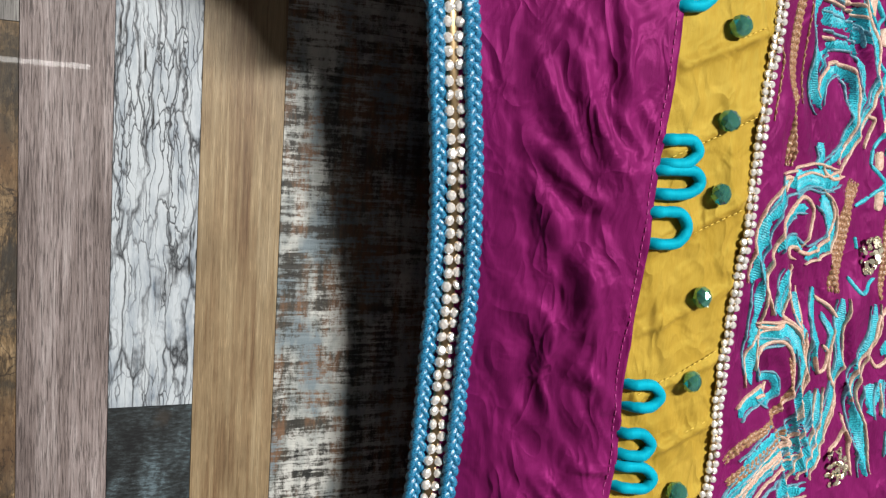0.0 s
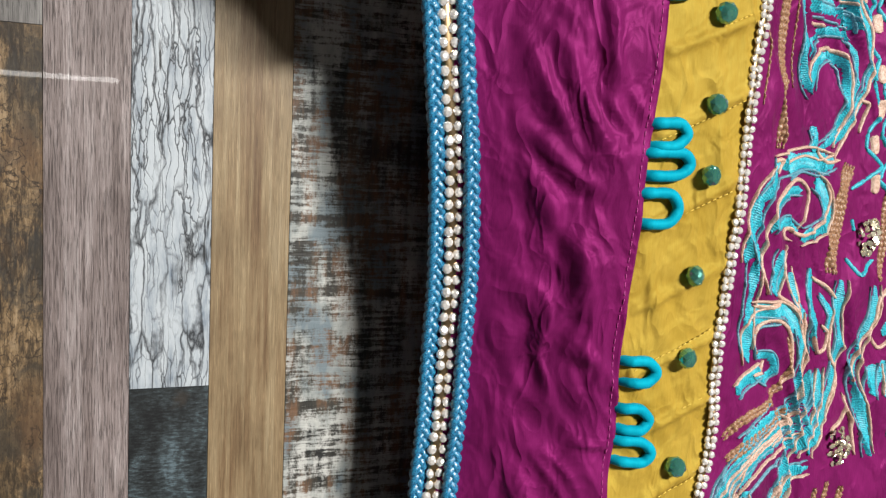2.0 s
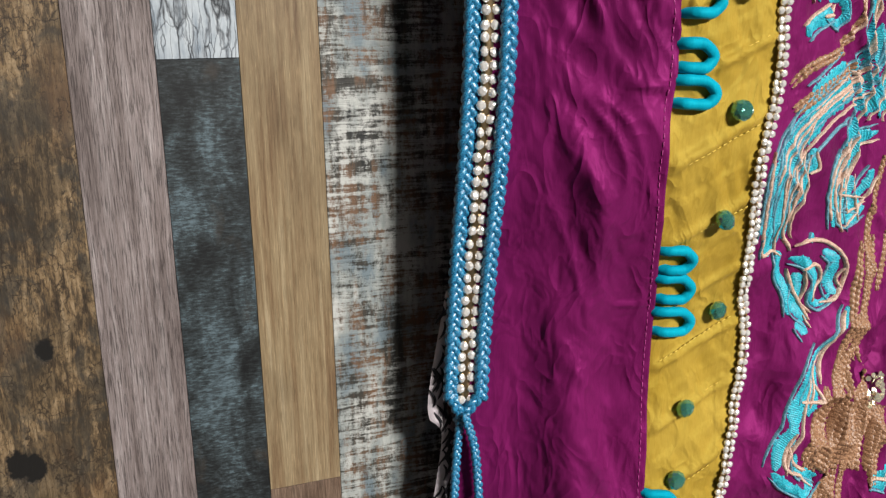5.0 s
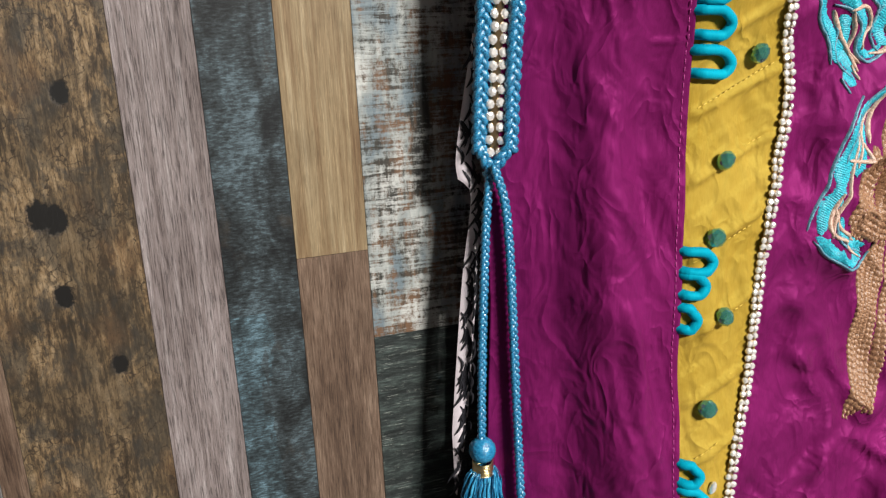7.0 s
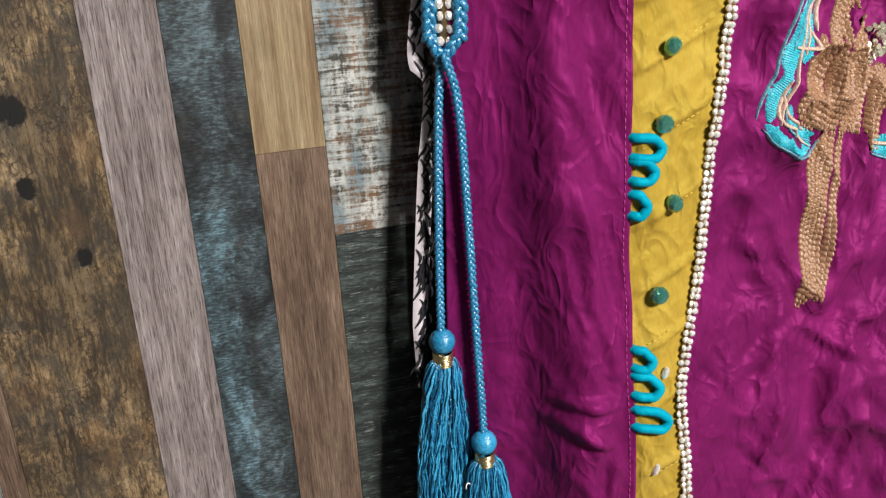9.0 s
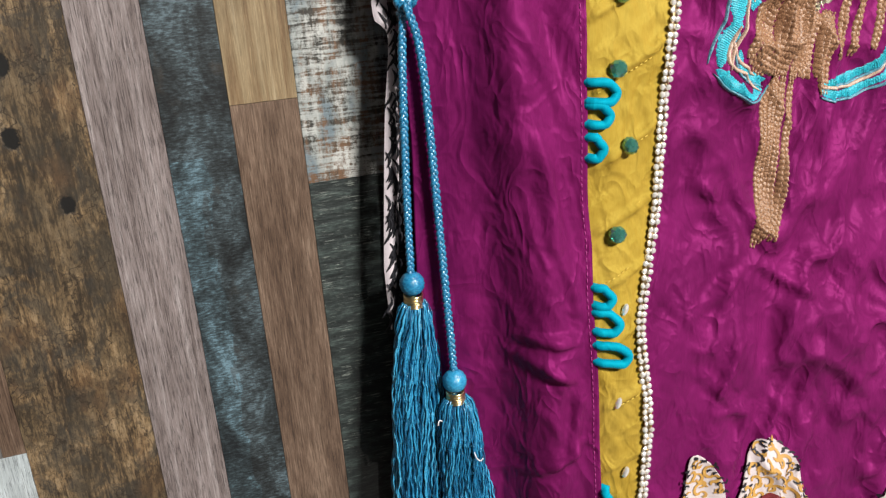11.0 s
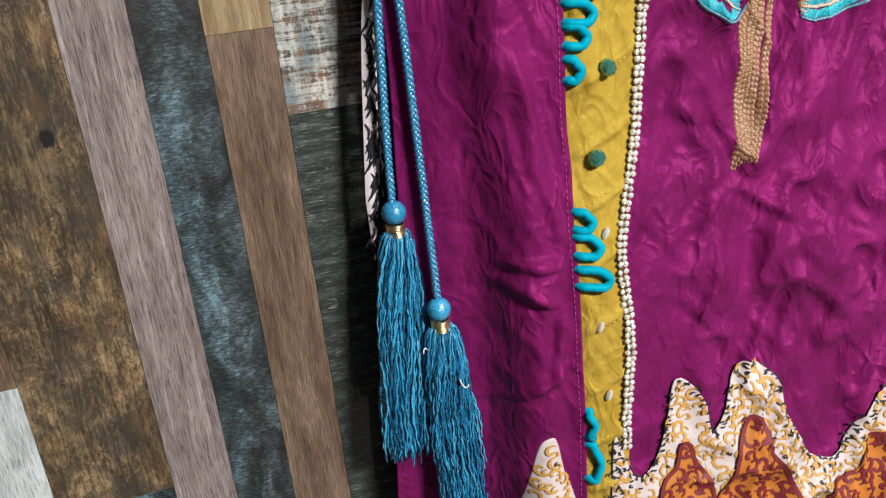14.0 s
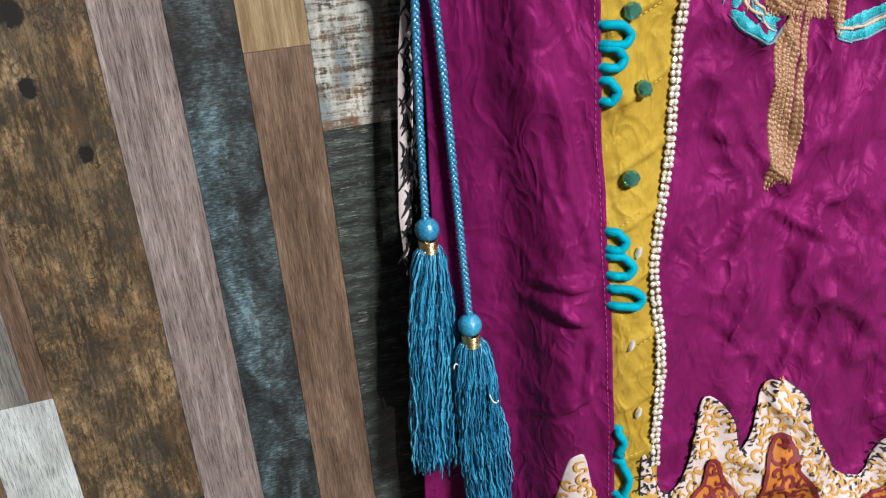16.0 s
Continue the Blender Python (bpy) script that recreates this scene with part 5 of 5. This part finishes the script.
stroke('t', 6, [(0.2103, 1.3337), (0.2045, 1.3103), (0.1956, 1.2872)])
stroke('t', 6, [(0.1496, 1.2830), (0.1521, 1.2606), (0.1555, 1.2403)])
stroke('t', 8, [(0.1617, 1.3104), (0.1540, 1.2882), (0.1570, 1.2630)])
stroke('c', 13, [(0.2150, 1.1558), (0.2110, 1.1381), (0.2064, 1.1159)])
stroke('c', 13, [(0.2302, 1.1474), (0.2257, 1.1326), (0.2200, 1.1133)])
stroke('c', 9, [(0.2032, 1.1567), (0.1991, 1.1392), (0.1943, 1.1182)])
stroke('c', 9, [(0.2069, 1.1158), (0.2013, 1.0889), (0.1986, 1.0589)])
stroke('c', 9, [(0.2231, 1.1734), (0.2180, 1.1498), (0.2142, 1.1252)])
stroke('c', 9, [(0.2408, 1.1466), (0.2353, 1.1218), (0.2333, 1.1024)])


def sequin_flower(x, z, seed):
    rnd = random.Random(seed)
    c = cloth(x, z, 0.002)
    parts = []
    for k in range(46):
        a, q = rnd.uniform(0, 6.28), 0.0088 * math.sqrt(rnd.random())
        m = Matrix.Translation(c + np.array([q * math.cos(a) * 0.85, -0.001 - 0.0035 * (1 - q / 0.009) - rnd.uniform(0, 0.001), q * math.sin(a) * 1.2])) @ pose(0, 0, 0, 90 + rnd.gauss(0, 28), 0, rnd.gauss(0, 28))
        ring = [m @ Vector((0.0016 * math.cos(t), 0.0016 * math.sin(t), 0)) for t in (k2 * math.pi / 3 for k2 in range(6))]
        low = [m @ Vector((0.0016 * math.cos(t), 0.0016 * math.sin(t), -0.0005)) for t in (k2 * math.pi / 3 for k2 in range(6))]
        parts.append(([tuple(v) for v in ring + low], [(0, 1, 2, 3, 4, 5)] + [(i, i + 6, (i + 1) % 6 + 6, (i + 1) % 6) for i in range(6)]))
    v, f = gather(parts)
    mesh_part("sequin_flower", v, f, MAT_SEQUIN, dress, "champagne sequin and bead cluster", smooth=False)


for i, (x, z) in enumerate(FLOWERS):
    sequin_flower(x, z, 40 + i)


# ---- printed hem border ----
def flat_patch(name, outline, base, proud, material, label):
    """Cloth patch below a scalloped outline, reaching down to the hem, with a rim."""
    line = spline(outline, 0.0016)
    x0, x1 = line[0][0], line[-1][0]
    xs = np.arange(x0, x1, 0.0016)
    verts, faces, cols = [], [], 90
    order = np.argsort(line[:, 0])
    tops = np.interp(xs, line[order, 0], line[order, 1])
    for x, top in zip(xs, tops):
        top = top + 0.0006 * ripple(x * 500, 0.0, 3)
        for k in range(cols):
            z = top + (base - top) * (k / (cols - 1)) ** 1.3
            verts.append(cloth(x, z, proud if k else proud - 0.0006))
    faces = [(i * cols + j, (i + 1) * cols + j, (i + 1) * cols + j + 1, i * cols + j + 1) for i in range(len(xs) - 1) for j in range(cols - 1)]
    return mesh_part(name, verts, faces, material, dress, label), (xs, tops)


def ribbon(px, pz, half, proud):
    """A flat printed line on the cloth."""
    dx, dz = np.gradient(px), np.gradient(pz)
    n = np.hypot(dx, dz) + 1e-9
    ox, oz = -dz / n * half, dx / n * half
    l, r = cloth(px + ox, pz + oz, proud), cloth(px - ox, pz - oz, proud)
    verts = [v for pair in zip(l, r) for v in pair]
    return verts, [(2 * i, 2 * i + 1, 2 * i + 3, 2 * i + 2) for i in range(len(px) - 1)]


def scroll(x, z, r, turn, sense, proud, thick):
    a = np.linspace(0, 4.9, 20)
    q = r * (1 - a / 5.8)
    return ribbon(x + q * np.cos(turn + sense * a), z + q * np.sin(turn + sense * a), thick * (0.35 + 0.75 * np.sin(np.pi * np.linspace(0.05, 0.97, 20))), proud)


def scrolls(area, base, parent, material, name, count, seed, radius, proud, thick, inset):
    rnd = random.Random(seed)
    xs, tops = area
    spots, out = [], []
    for _ in range(count * 60):
        if len(spots) >= count:
            break
        x = rnd.uniform(xs[0], xs[-1])
        top = np.interp(x, xs, tops)
        z = rnd.uniform(base, top)
        if all(np.interp(x + d, xs, tops) > z + inset for d in (-inset, 0, inset)) and all((x - a) ** 2 + (z - b) ** 2 > (1.42 * radius) ** 2 for a, b in spots):
            spots.append((x, z))
            turn, sense = rnd.uniform(0, 6.28), rnd.choice((-1, 1))
            out.append(scroll(x, z, radius * rnd.uniform(0.8, 1.15), turn, sense, proud, thick))
            out.append(scroll(x + radius * 0.5, z - radius * 0.6, radius * 0.55, turn + 2, -sense, proud, thick * 0.8))
    v, f = gather(out)
    tagged(mesh_part(name, v, f, material, parent), kind="stuff")


def edge_marks(area, parent, seed):
    rnd = random.Random(seed)
    xs, tops = area
    line = spline(list(zip(xs[::3], tops[::3])), 0.0042)
    out = []
    for x, z in line:
        for k in range(2):
            a = rnd.uniform(0, 6.28)
            s = np.linspace(-1, 1, 6)
            dx, dz = rnd.uniform(-0.002, 0.002), rnd.uniform(-0.0075, -0.001) if k else rnd.uniform(-0.0022, 0.0)
            out.append(ribbon(x + dx + 0.0017 * np.cos(a + s), z + dz + 0.0017 * np.sin(a + s), 0.0006 * np.cos(s * 1.2), 0.0043))
    v, f = gather(out)
    tagged(mesh_part("black_print_mark", v, f, MAT_PRINT_BLACK, parent), kind="stuff")


for k, (outline, low) in enumerate(((SCALLOP_LEFT, 0.70), (SCALLOP_RIGHT, 0.70))):
    border, area = flat_patch("printed_border", outline, low, 0.0034 if k else 0.0044, MAT_PRINT_WHITE, "ivory and ochre scroll-printed cotton border with cut peaks")
    if k:
        edge_marks(area, border, 5)
    scrolls(area, 0.79, border, MAT_PRINT_GOLD, "ochre_scroll", 300 if k else 40, 8 + k, 0.0050, 0.0041 if k else 0.0054, 0.00088, 0.0022)
    scrolls(area, 0.79, border, MAT_PRINT_BLACK, "black_scroll", 70 if k else 10, 18 + k, 0.0016, 0.0043 if k else 0.0056, 0.00045, 0.0025)
for k, outline in enumerate(INNER):
    medal, area = flat_patch("orange_medallion", outline, 0.70, 0.0048, MAT_PRINT_ORANGE, "burnt orange printed medallion with maroon scrolls")
    scrolls(area, 0.77, medal, MAT_PRINT_RED, "maroon_scroll", 90, 50 + k, 0.0056, 0.0055, 0.00115, 0.002)
    c = spline([(x, z - 0.001) for x, z in outline], 0.002)
    v, f = ribbon(c[:, 0], c[:, 1], 0.0013, 0.0054)
    mesh_part("maroon_outline", v, f, MAT_PRINT_RED, medal)

# ---- loose threads ----
rnd = random.Random(77)
for x, z in ((0.004, 0.935), (0.022, 0.915)):
    s = np.linspace(0, 1, 14)
    a = rnd.uniform(0, 6)
    q = np.stack([x + 0.0022 * np.sin(3 * s + a), hang(x, z) - 0.018 + 0.002 * s, z + 0.003 * np.cos(4 * s + a)], 1)
    v, f = tube(q, 0.0004, 5)
    mesh_part("loose_thread", v, f, MAT_WHITETHREAD, t1, "loose white thread caught in the fringe")

# ---- small repeated stones ----
rhinestones([(TRIM[0][0] + 0.001, 1.62)] + shifted(TRIM, 0.001), 0.0057, 0.0049, 0.0024, 0.0048, "rhinestone_trim", "two-row rhinestone chain between blue plaits")
chain_line = spline([(PLACKET_RIGHT[0][0], 1.575)] + PLACKET_RIGHT, 0.0037)
half = len(chain_line) // 2
for piece in (chain_line[:half:3], chain_line[half - half % 3::3]):
    rhinestones([tuple(q) for q in piece], 0.0038, 0.0034, 0.00175, 0.0036, "rhinestone_chain", "two-row rhinestone chain along the mustard placket")
